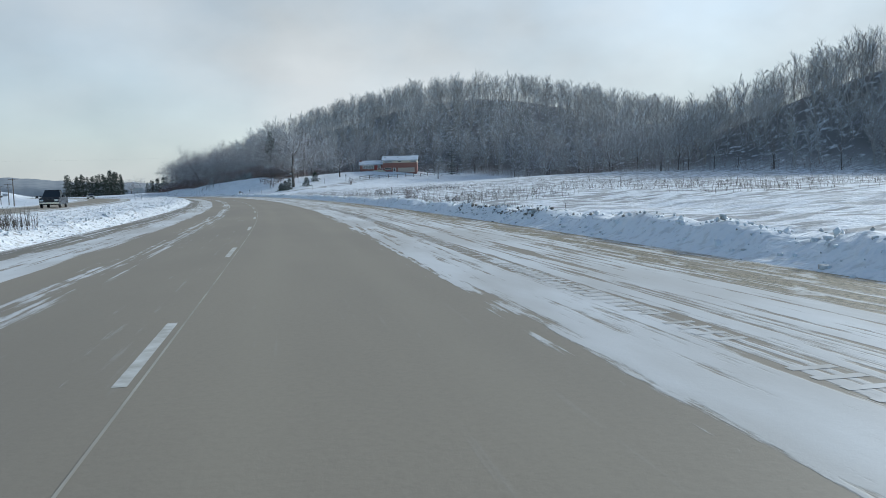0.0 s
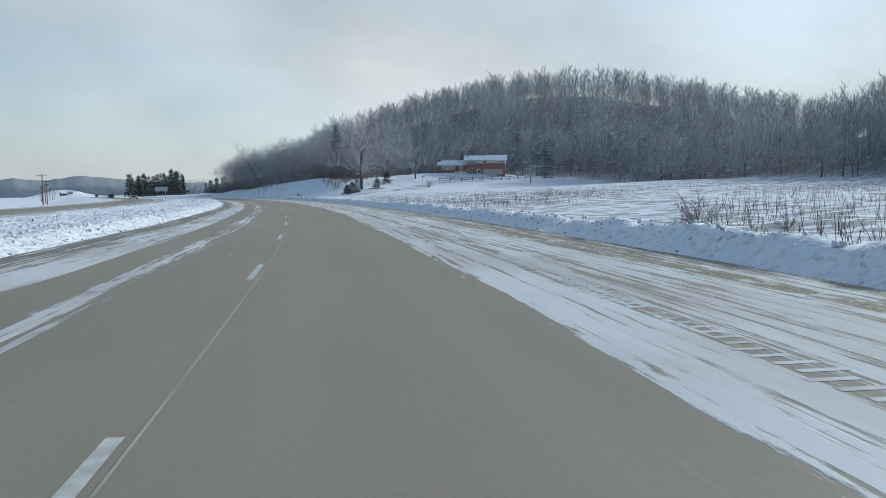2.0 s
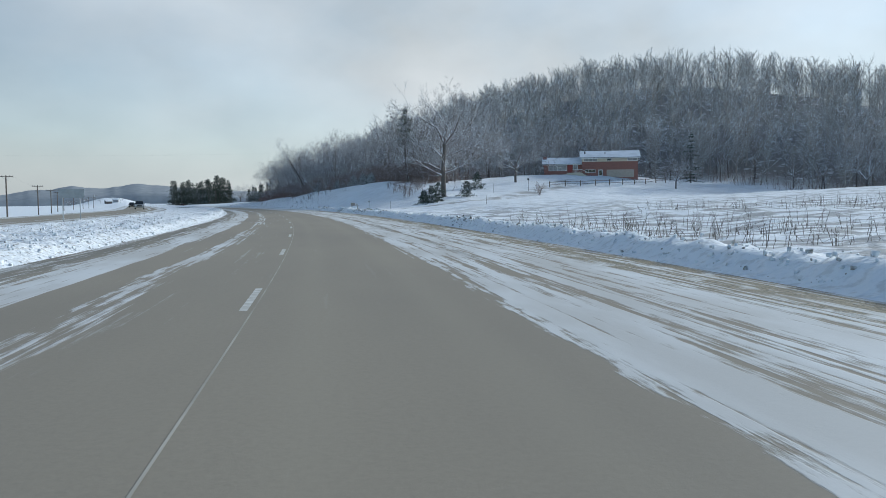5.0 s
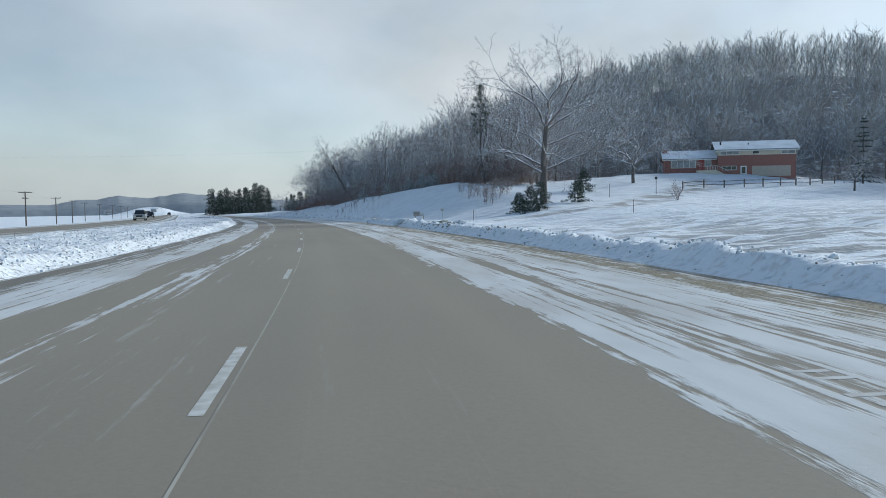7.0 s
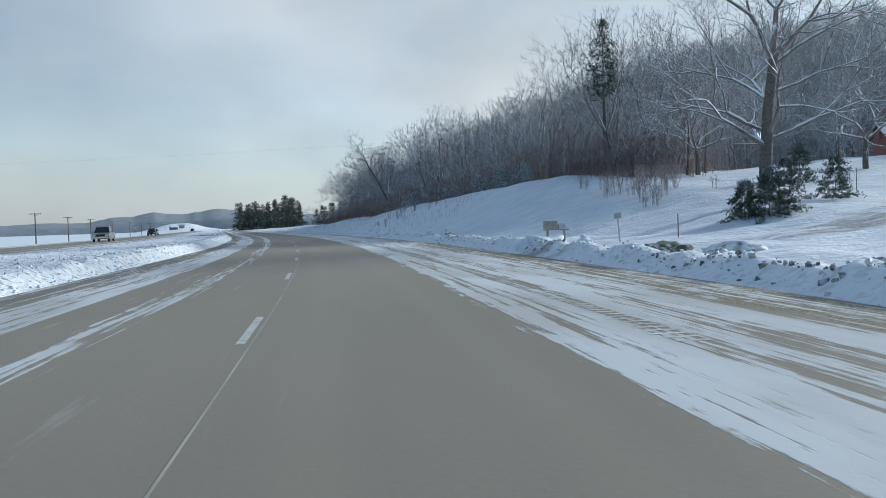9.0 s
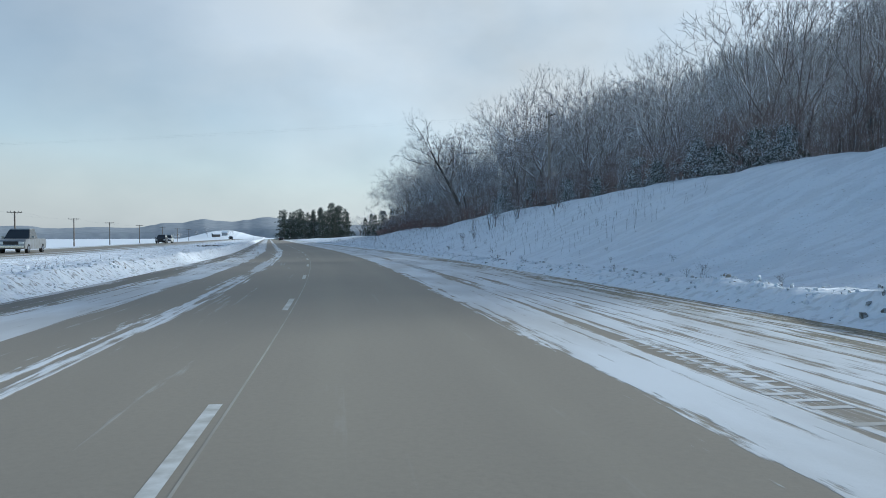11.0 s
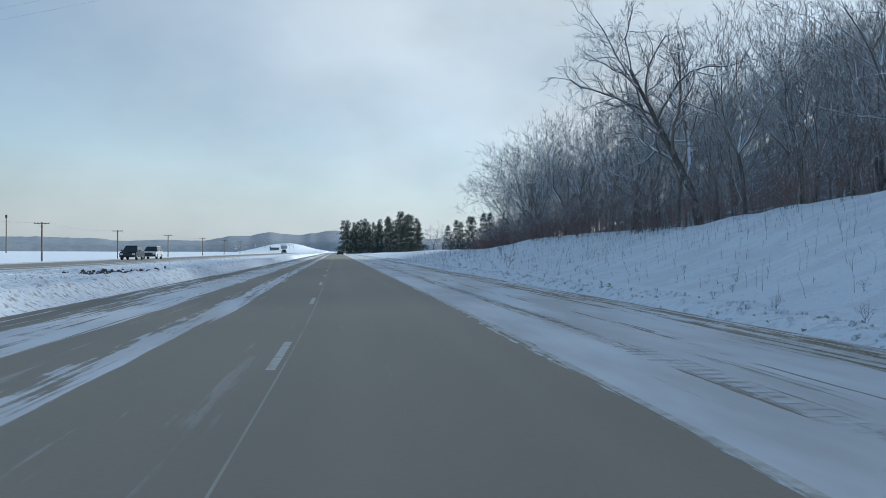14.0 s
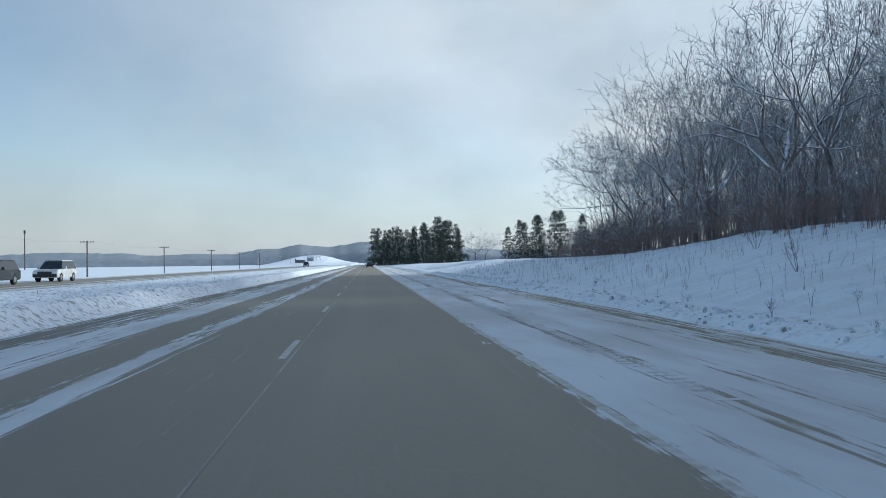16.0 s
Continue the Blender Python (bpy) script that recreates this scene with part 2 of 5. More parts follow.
FOREST = [(360, 40), (215, 92), (178, 150), (166, 200), (174, 246), (163, 274), (152, 291), (128, 303), (113, 300), (98, 283), (88.5, 284), (88.5, 312), (88, 345), (86, 400), (87.5, 450),
          (91.5, 478), (101, 492), (135, 520), (260, 640), (470, 560), (520, 200)]


def in_forest(x, y):
    x, y = np.asarray(x, float), np.asarray(y, float)
    inside = np.zeros(x.shape, bool)
    n = len(FOREST)
    for i in range(n):
        (x0, y0), (x1, y1) = FOREST[i], FOREST[(i + 1) % n]
        if y0 == y1:
            continue
        c = ((y0 > y) != (y1 > y)) & (x < (x1 - x0) * (y - y0) / (y1 - y0) + x0)
        inside ^= c
    return inside


def edge_distance(x, y):
    d = np.full(np.shape(x), 1e9)
    for i in range(len(FOREST)):
        a, b = np.array(FOREST[i], float), np.array(FOREST[(i + 1) % len(FOREST)], float)
        ab = b - a
        t = np.clip(((x - a[0]) * ab[0] + (y - a[1]) * ab[1]) / (ab @ ab), 0, 1)
        d = np.minimum(d, np.hypot(x - a[0] - t * ab[0], y - a[1] - t * ab[1]))
    return d



# how far inside the wood a place lies, on a 2 m grid
_wx, _wy = np.meshgrid(np.arange(60, 560, 2.0), np.arange(0, 680, 2.0))
DEEP = np.where(in_forest(_wx, _wy), edge_distance(_wx, _wy), 0.0)


def deep_inside(x, y):
    fx, fy = np.clip((x - 60) / 2, 0, DEEP.shape[1] - 1.01), np.clip(y / 2, 0, DEEP.shape[0] - 1.01)
    i, j = fx.astype(int), fy.astype(int)
    fx, fy = fx - i, fy - j
    return (DEEP[j, i] * (1 - fx) + DEEP[j, i + 1] * fx) * (1 - fy) + (DEEP[j + 1, i] * (1 - fx) + DEEP[j + 1, i + 1] * fx) * fy


# ---- the land ----
EDGE_Y = [-400, 200, 235, 255, 262, 275, 290, 323, 332, 347, 360, 378, 402, 416, 439, 468, 520, 620, 4000]
EDGE_Z = [0.3, 0.4, 0.8, 1.3, 1.9, 3.7, 5.2, 4.8, 4.5, 4.4, 4.1, 3.0, 3.0, 2.9, 1.8, 1.6, 1.6, 0.8, 0.6]


HOUSE_RISE = (1.9, 0.9, 0.1)


def land(x, y):
    """Height of the ground, for arrays."""
    x, y = np.asarray(x, float), np.asarray(y, float)
    u = x - line_x(y)
    o = u * np.cos(np.interp(np.interp(y, LINE_Y, LINE_S), HEAD_S, HEAD))
    z = np.full(x.shape, 0.0)
    # right: verge, slope up to the tree line, field and hills
    edge = np.interp(y, EDGE_Y, EDGE_Z)
    z += edge * smooth(np.interp(y, [262, 292], [15.5, 9.5]), np.interp(y, [262, 292], [31, 25]), o)
    field = smooth(262, 225, y)
    z += 2.8 * smooth(20, 120, o) * field * smooth(95, 215, y)
    inner = smooth(0, 55, deep_inside(x, y))
    z += inner * 45 * np.exp(-(((x - 250) / 108) ** 2) - ((y - 445) / np.where(y < 445, 142, 185)) ** 2)
    z += inner * 28 * np.exp(-(((x - 242) / 70) ** 2) - ((y - 158) / 64) ** 2)
    z += inner * 4.5 * np.exp(-(((x - 140) / 50) ** 2) - ((y - 420) / 95) ** 2)
    z += HOUSE_RISE[0] * np.exp(-(((x - 131) / 17) ** 2) - ((y - 281) / 11) ** 2)
    z += HOUSE_RISE[1] * np.exp(-(((x - 113) / 10) ** 2) - ((y - 282) / 9) ** 2)
    z += HOUSE_RISE[2] * smooth(92, 130, x) * smooth(225, 275, y) * (1 - inner)
    z += inner * 8 * smooth(150, 420, o)
    # plough bank on the right and lumps on the median's edge
    lump = fbm(x * 1.3, y * 1.3, 3)
    bank = np.exp(-(((o - 9.9) / np.where(o < 9.9, 0.52, 1.3)) ** 2)) * smooth(306, 268, y)
    z += bank * (0.20 + 0.62 * lump)
    bank2 = np.exp(-(((o - 9.6) / 0.7) ** 2)) * smooth(268, 306, y) * smooth(900, 500, y)
    z += bank2 * (0.08 + 0.35 * lump)
    left = smooth(-6.25, -7.3, o) * smooth(-15.6, -14.0, o)
    z += left * (0.14 + np.where(y > 262, 0.25, 0.50) * (lump - 0.2) + 0.26 * (fbm(x * 2.2, y * 1.6, 2) - 0.2))
    z += 0.26 * np.exp(-(((o + 7.0) / np.where(o > -7.0, 0.4, 1.1)) ** 2)) * (0.6 + lump) * smooth(225, 275, y)
    # left: beyond the other carriageway the fields lie lower
    z += 0.25 * smooth(-13, -16.5, o) * smooth(-30, -28.5, o)
    z -= 1.5 * smooth(-29, -48, o)
    z -= 0.6 * smooth(-60, -400, o)
    # snowy rise with the farm, far ahead on the left
    z += 9.2 * np.exp(-(((x - 18) / 27) ** 2) - ((y - 1080) / 140) ** 2)
    # rough fields: drifts
    lawn = smooth(11.5, 16, o) * smooth(175, 205, y) * smooth(272, 255, y) * smooth(75, 50, o)
    z += lawn * 0.55 * (0.30 - np.abs(fbm(x * 0.22 + y * 0.12 + 9, y * 0.55 - x * 0.15, 3) - 0.45))
    rough = smooth(10.5, 14, o) + smooth(-30, -34, o)
    drift = np.abs(fbm(x * 0.10 + y * 0.05 + 5, y * 0.22 - x * 0.06, 4) - 0.47)
    z += rough * (1.0 * (0.22 - drift)) * smooth(900, 300, np.abs(o))
    z += smooth(10.5, 13, o) * 0.30 * (fbm(x * 0.5, y * 0.9, 3) - 0.45)
    # bed under the pavement
    z -= 0.12 * smooth(9.0, 8.4, o) * smooth(-6.3, -5.9, o)
    z -= 0.12 * smooth(-16.2, -16.8, o) * smooth(-27.9, -27.3, o)
    return z


def ground_at(x, y):
    return float(land(np.array([x]), np.array([y]))[0])


def fast_mesh(name, verts, quads=None, tris=None):
    me = bpy.data.meshes.new(name)
    verts = np.asarray(verts, np.float32)
    quads = np.zeros((0, 4), np.int32) if quads is None else np.asarray(quads, np.int32)
    tris = np.zeros((0, 3), np.int32) if tris is None else np.asarray(tris, np.int32)
    me.vertices.add(len(verts))
    me.vertices.foreach_set("co", verts.ravel())
    me.loops.add(quads.size + tris.size)
    me.loops.foreach_set("vertex_index", np.concatenate([quads.ravel(), tris.ravel()]).astype(np.int32))
    me.polygons.add(len(quads) + len(tris))
    start = np.concatenate([np.arange(len(quads)) * 4, quads.size + np.arange(len(tris)) * 3]).astype(np.int32)
    me.polygons.foreach_set("loop_start", start)
    me.update(calc_edges=True)
    return me


def grid_mesh(name, X, Y, Z):
    nj, ni = X.shape
    v = np.stack([X, Y, Z], -1).reshape(-1, 3)
    a = (np.arange(nj - 1)[:, None] * ni + np.arange(ni - 1)[None]).ravel()
    return fast_mesh(name, v, np.stack([a, a + 1, a + ni + 1, a + ni], -1))


def shade(me, smooth_on=True):
    me.polygons.foreach_set("use_smooth", np.full(len(me.polygons), smooth_on))


def part(name, data, mat, parent=None, label="", m=None):
    """A bmesh or mesh as one object under a thing or a part."""
    if isinstance(data, bmesh.types.BMesh):
        me = bpy.data.meshes.new(name)
        data.to_mesh(me)
        data.free()
        data = me
    if mat and not data.materials:
        data.materials.append(mat)
    ob = new(name, data)
    if parent:
        ob.parent = parent
    if m is not None:
        ob.matrix_basis = m
    if label:
        ob["label"] = label
    return ob


def spaced(*pieces):
    return np.unique(np.round(np.concatenate([np.arange(a, b, st) for a, b, st in pieces]), 3))


# one sheet of snow-covered ground that reaches the horizon
gu = spaced((-3200, -400, 200), (-400, -100, 20), (-100, -30, 3), (-30, -17, 0.8), (-17, -5, 0.36), (-5, 8, 2.0), (8, 16, 0.36), (16, 40, 0.9), (40, 130, 2.5), (130, 330, 8), (330, 700, 40), (700, 3300, 200))
gy = spaced((-420, -20, 30), (-20, 20, 2), (20, 430, 0.75), (430, 480, 1.0), (480, 640, 2.5), (640, 1400, 14), (1400, 4600, 200))
GU, GY = np.meshgrid(gu, gy)
GX = GU + line_x(GY)
GZ = land(GX, GY)
ground_me = grid_mesh("ground", GX, GY, GZ)
shade(ground_me)
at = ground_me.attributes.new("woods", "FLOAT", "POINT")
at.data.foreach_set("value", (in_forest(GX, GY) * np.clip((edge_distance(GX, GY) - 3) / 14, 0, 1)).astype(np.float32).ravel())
GO = GU * np.cos(np.interp(np.interp(GY, LINE_Y, LINE_S), HEAD_S, HEAD))
at = ground_me.attributes.new("offset", "FLOAT", "POINT")
at.data.foreach_set("value", GO.astype(np.float32).ravel())

at = ground_me.attributes.new("field", "FLOAT", "POINT")
at.data.foreach_set("value", (0.15 + 0.85 * smooth(245, 190, GY)).astype(np.float32).ravel())

# the drive up to the house, cleared here and there down to gravel
DRIVE = [(65.5, 248.0), (70, 246.0), (76, 245.5), (84, 247.5), (94, 254.5), (104, 263.5), (112, 269.5), (121, 274.5)]
drive_gap = np.full(GX.shape, 99.0)
for (ax, ay), (bx, by) in zip(DRIVE, DRIVE[1:]):
    f = np.clip(((GX - ax) * (bx - ax) + (GY - ay) * (by - ay)) / ((bx - ax) ** 2 + (by - ay) ** 2), 0, 1)
    drive_gap = np.minimum(drive_gap, np.hypot(GX - ax - f * (bx - ax), GY - ay - f * (by - ay)))
at = ground_me.attributes.new("drive", "FLOAT", "POINT")
at.data.foreach_set("value", smooth(2.9, 1.2, drive_gap).astype(np.float32).ravel())


def ground_material():
    m = bpy.data.materials.new("snowy_ground")
    m.use_nodes = True
    n, l = m.node_tree.nodes, m.node_tree.links
    b = n["Principled BSDF"]
    b.inputs["Roughness"].default_value = 0.8
    b.inputs["Specular IOR Level"].default_value = 0.12
    geo = n.new("ShaderNodeNewGeometry")
    woods = n.new("ShaderNodeAttribute")
    woods.attribute_name = "woods"
    off = n.new("ShaderNodeAttribute")
    off.attribute_name = "offset"
    field_at = n.new("ShaderNodeAttribute")
    field_at.attribute_name = "field"

    def noise_tex(scale, detail, stretch=(1, 1, 1)):
        mp = n.new("ShaderNodeMapping")
        mp.inputs["Scale"].default_value = stretch
        l.new(geo.outputs["Position"], mp.inputs["Vector"])
        t = n.new("ShaderNodeTexNoise")
        t.inputs["Scale"].default_value, t.inputs["Detail"].default_value = scale, detail
        l.new(mp.outputs["Vector"], t.inputs["Vector"])
        return t.outputs["Fac"]

    def ramp(v, a, b_):
        r = n.new("ShaderNodeMapRange")
        r.inputs["From Min"].default_value, r.inputs["From Max"].default_value = a, b_
        l.new(v, r.inputs["Value"])
        return r.outputs["Result"]

    def math_node(op, a, b_=None):
        q = n.new("ShaderNodeMath")
        q.operation = op
        for i, v in enumerate((a, b_)):
            if v is None:
                continue
            if isinstance(v, (int, float)):
                q.inputs[i].default_value = v
            else:
                l.new(v, q.inputs[i])
        return q.outputs[0]

    def mix(f, a, c):
        q = n.new("ShaderNodeMix")
        q.data_type = "RGBA"
        l.new(f, q.inputs[0])
        for i, v in ((6, a), (7, c)):
            if isinstance(v, tuple):
                q.inputs[i].default_value = (*v, 1)
            else:
                l.new(v, q.inputs[i])
        return q.outputs[2]

    col = mix(noise_tex(0.35, 6), (0.88, 0.89, 0.90), (0.80, 0.82, 0.84))
    # stubble and grass that shows through in streaks on the fields
    stub = math_node("MULTIPLY", ramp(noise_tex(0.8, 8, (0.45, 1.7, 1)), 0.46, 0.55), ramp(noise_tex(0.028, 4), 0.26, 0.42))
    far_side = math_node("MULTIPLY", math_node("GREATER_THAN", off.outputs["Fac"], 11.5), math_node("SUBTRACT", 1.0, woods.outputs["Fac"]))
    stub = math_node("MULTIPLY", stub, math_node("MULTIPLY", far_side, field_at.outputs["Fac"]))
    col = mix(math_node("MULTIPLY", stub, 0.80), col, (0.29, 0.28, 0.27))
    speck = math_node("MULTIPLY", ramp(noise_tex(11.0, 4), 0.64, 0.70), far_side)
    col = mix(math_node("MULTIPLY", speck, 0.5), col, (0.20, 0.16, 0.11))
    # churned clods on the strip between the carriageways
    med = math_node("MULTIPLY", math_node("LESS_THAN", off.outputs["Fac"], -6.0), math_node("GREATER_THAN", off.outputs["Fac"], -16.0))
    clod = math_node("MULTIPLY", ramp(noise_tex(5.5, 7), 0.54, 0.63), med)
    col = mix(math_node("MULTIPLY", clod, 0.62), col, (0.24, 0.205, 0.16))
    # grit thrown on the ploughed banks
    bank = math_node("MULTIPLY", math_node("GREATER_THAN", off.outputs["Fac"], 8.0), math_node("LESS_THAN", off.outputs["Fac"], 11.2))
    grit = math_node("MULTIPLY", ramp(noise_tex(4.0, 8), 0.52, 0.64), bank)
    col = mix(math_node("MULTIPLY", grit, 0.22), col, (0.22, 0.19, 0.14))
    # gravel that shows on the drive
    drive_at = n.new("ShaderNodeAttribute")
    drive_at.attribute_name = "drive"
    bare = math_node("MULTIPLY", drive_at.outputs["Fac"], ramp(noise_tex(0.55, 6, (0.5, 1.6, 1)), 0.44, 0.56))
    col = mix(math_node("MULTIPLY", bare, 0.72), col, (0.27, 0.24, 0.21))
    # dark grey floor deeper inside the wood, hiding most snow between the trunks
    dark_floor = math_node("MULTIPLY", woods.outputs["Fac"], ramp(noise_tex(0.5, 6), 0.27, 0.44))
    col = mix(math_node("MULTIPLY", dark_floor, 0.92), col, (0.15, 0.142, 0.136))
    l.new(col, b.inputs["Base Color"])
    bp = n.new("ShaderNodeBump")
    bp.inputs["Strength"].default_value, bp.inputs["Distance"].default_value = 0.9, 0.10
    l.new(math_node("ADD", math_node("MULTIPLY", noise_tex(0.8, 7, (0.6, 1.4, 1), ), 3.0), noise_tex(4.5, 6)), bp.inputs["Height"])
    l.new(bp.outputs["Normal"], b.inputs["Normal"])
    return m


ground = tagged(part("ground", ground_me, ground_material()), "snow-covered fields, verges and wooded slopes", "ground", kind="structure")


# ---- the carriageways ----
def road_material(name, lane_center, mirror):
    """Salt-bleached pavement with blown snow along its lanes and shoulders. uv: metres along and across, in tens."""
    m = bpy.data.materials.new(name)
    m.use_nodes = True
    n, l = m.node_tree.nodes, m.node_tree.links
    b = n["Principled BSDF"]
    b.inputs["Specular IOR Level"].default_value = 0.25
    uv = n.new("ShaderNodeUVMap")
    uv.uv_map = "along"
    sep = n.new("ShaderNodeSeparateXYZ")
    l.new(uv.outputs["UV"], sep.inputs["Vector"])
    S, O = sep.outputs["X"], sep.outputs["Y"]

    def math_node(op, a, b_=None, clamp=False):
        q = n.new("ShaderNodeMath")
        q.operation, q.use_clamp = op, clamp
        for i, v in enumerate((a, b_)):
            if v is None:
                continue
            if isinstance(v, (int, float)):
                q.inputs[i].default_value = v
            else:
                l.new(v, q.inputs[i])
        return q.outputs[0]

    def noise_tex(scale, detail, stretch, rough=0.55):
        mp = n.new("ShaderNodeMapping")
        mp.inputs["Scale"].default_value = stretch
        l.new(uv.outputs["UV"], mp.inputs["Vector"])
        t = n.new("ShaderNodeTexNoise")
        t.inputs["Scale"].default_value, t.inputs["Detail"].default_value, t.inputs["Roughness"].default_value = scale, detail, rough
        l.new(mp.outputs["Vector"], t.inputs["Vector"])
        return t.outputs["Fac"]

    def ramp(v, a, b_, lo=0.0, hi=1.0):
        r = n.new("ShaderNodeMapRange")
        r.interpolation_type = "SMOOTHSTEP"
        for k, w in zip(("From Min", "From Max", "To Min", "To Max"), (a, b_, lo, hi)):
            r.inputs[k].default_value = w
        l.new(v, r.inputs["Value"])
        return r.outputs["Result"]

    def mix(f, a, c):
        q = n.new("ShaderNodeMix")
        q.data_type = "RGBA"
        l.new(f, q.inputs[0])
        for i, v in ((6, a), (7, c)):
            if isinstance(v, tuple):
                q.inputs[i].default_value = (*v, 1)
            else:
                l.new(v, q.inputs[i])
        return q.outputs[2]

    fine = noise_tex(14.0, 6, (1, 1, 1), 0.7)
    broad = noise_tex(0.25, 5, (0.25, 1, 1))
    col = mix(ramp(broad, 0.3, 0.7), (0.292, 0.252, 0.192), (0.250, 0.217, 0.169))
    col = mix(ramp(fine, 0.35, 0.75, 0, 0.35), col, (0.215, 0.185, 0.145))
    # paler wheel tracks
    track = math_node("ABSOLUTE", math_node("SUBTRACT", math_node("ABSOLUTE", math_node("SUBTRACT", O, lane_center)), 0.9))
    col = mix(ramp(track, 0.0, 0.5, 0.22, 0.0), col, (0.325, 0.285, 0.215))
    # dirt and dead grass along the outer edge
    dirt_n = noise_tex(0.9, 6, (0.30, 1.5, 1))
    edge = math_node("MULTIPLY", ramp(O, 6.6, 7.6), ramp(dirt_n, 0.30, 0.5))
    speckle = noise_tex(16.0, 6, (0.6, 1.0, 1), 0.75)
    verge = mix(ramp(speckle, 0.40, 0.58), (0.10, 0.085, 0.05), (0.32, 0.27, 0.18))
    verge = mix(ramp(noise_tex(2.3, 5, (0.5, 1.2, 1)), 0.55, 0.66, 0, 0.7), verge, (0.66, 0.66, 0.64))
    col = mix(edge, col, verge)
    gritty = math_node("MULTIPLY", ramp(O, -4.6, -5.6), ramp(dirt_n, 0.28, 0.52, 0.3, 0.9))
    col = mix(gritty, col, (0.17, 0.155, 0.125))
    # blown snow: thick on the shoulders, streaks in the left lane
    streak = noise_tex(0.55, 8, (0.13, 2.8, 1), 0.62)
    lace = noise_tex(2.0, 7, (0.45, 2.0, 1), 0.66)
    hair = noise_tex(1.0, 5, (0.16, 7.0, 1), 0.6)
    both = math_node("ADD", math_node("MULTIPLY", streak, 0.34), math_node("ADD", math_node("MULTIPLY", lace, 0.22), math_node("MULTIPLY", hair, 0.44)))
    wob = math_node("MULTIPLY", math_node("SUBTRACT", lace, 0.5), 0.45)
    ow = math_node("ADD", O, wob)
    right = math_node("MULTIPLY", ramp(ow, 3.35, 3.9), ramp(ow, 8.0, 6.4, 0.38, 0.86))
    left = math_node("MULTIPLY", ramp(ow, -3.35, -3.75, 0.0, 0.90), ramp(ow, -4.2, -5.2, 1.0, 0.62))
    lane = math_node("MULTIPLY", ramp(math_node("ABSOLUTE", math_node("ADD", ow, 2.15)), 0.55, 0.10), ramp(S, 235, 275, 0.50, 0.80))
    crumbs = math_node("MULTIPLY", ramp(O, 0.2, -0.6), ramp(O, -3.6, -3.2, 0.0, 0.03))
    lane = math_node("MAXIMUM", lane, crumbs)
    amount = math_node("MAXIMUM", math_node("MAXIMUM", right, left), lane)
    amount = math_node("MULTIPLY", amount, math_node("ADD", 1.0, math_node("MULTIPLY", ramp(S, 235, 275, 0.0, 0.42), ramp(O, 3.0, 3.6))))
    # a polished rut in each shoulder
    rut = ramp(math_node("ABSOLUTE", math_node("SUBTRACT", ow, 6.0)), 0.1, 0.5, 0.72, 1.0)
    rut2 = ramp(math_node("ABSOLUTE", math_node("ADD", ow, 5.6)), 0.15, 0.6, 0.45, 1.0)
    amount = math_node("MULTIPLY", math_node("MULTIPLY", amount, rut), rut2)
    # the milled strip holds less snow between its grooves
    mill = ramp(math_node("ABSOLUTE", math_node("SUBTRACT", O, 5.05)), 0.16, 0.34, 0.55, 1.0)
    amount = math_node("MULTIPLY", amount, mill)
    rag = math_node("MULTIPLY", math_node("SUBTRACT", both, 0.5), 8.0)
    thr = math_node("ADD", math_node("MULTIPLY", amount, 1.35), rag)
    film = ramp(noise_tex(0.5, 4, (0.3, 1.2, 1)), 0.35, 0.65, 0.62, 0.98)
    film = math_node("MULTIPLY", film, ramp(S, 190, 262, 0.84, 1.0))
    snow = math_node("MULTIPLY", ramp(thr, 0.52, 0.98), film)
    snow = math_node("MULTIPLY", snow, ramp(amount, 0.0, 0.10, 0.05, 1.0))
    col = mix(snow, col, (0.74, 0.75, 0.75))
    l.new(col, b.inputs["Base Color"])
    l.new(ramp(snow, 0, 1, 0.62, 0.7), b.inputs["Roughness"])
    bp = n.new("ShaderNodeBump")
    bp.inputs["Strength"].default_value, bp.inputs["Distance"].default_value = 0.5, 0.015
    l.new(math_node("ADD", snow, math_node("MULTIPLY", fine, 0.3)), bp.inputs["Height"])
    l.new(bp.outputs["Normal"], b.inputs["Normal"])
    return m


def road_strip(name, o0, o1, z, mat, uv_of, label, ss=None):
    ss = np.concatenate([np.arange(-60, 560, 2.0), np.arange(560, 1500, 20)]) if ss is None else ss
    os_ = np.arange(o0, o1 + 0.01, (o1 - o0) / 14)
    X, Y = np.zeros((len(ss), len(os_))), np.zeros((len(ss), len(os_)))
    for i, s in enumerate(ss):
        for j, o in enumerate(os_):
            X[i, j], Y[i, j], _ = on_road(s, o)
    me = grid_mesh(name, X, Y, np.full(X.shape, z))
    lay = me.uv_layers.new(name="along")
    idx = np.zeros(len(me.loops), np.int32)
    me.loops.foreach_get("vertex_index", idx)
    SS, OO = np.meshgrid(ss, os_, indexing="ij")
    uvv = np.stack([SS.ravel()[idx], np.array([uv_of(o) for o in os_])[np.tile(np.arange(len(os_)), len(ss))][idx]], -1)
    lay.data.foreach_set("uv", uvv.astype(np.float32).ravel())
    return tagged(part(name, me, mat), label, "road", kind="structure")


ROAD = road_material("salted_pavement", 1.83, False)
road = road_strip("road", -6.6, 9.1, 0.0, ROAD, lambda o: o, "salt-bleached two-lane carriageway with blown snow on shoulders")
road_far = road_strip("road_opposite", -28.0, -16.1, 0.22, ROAD, lambda o: -(o + 21.9) * 1.0, "opposite carriageway with cleared lanes and snowy shoulders")


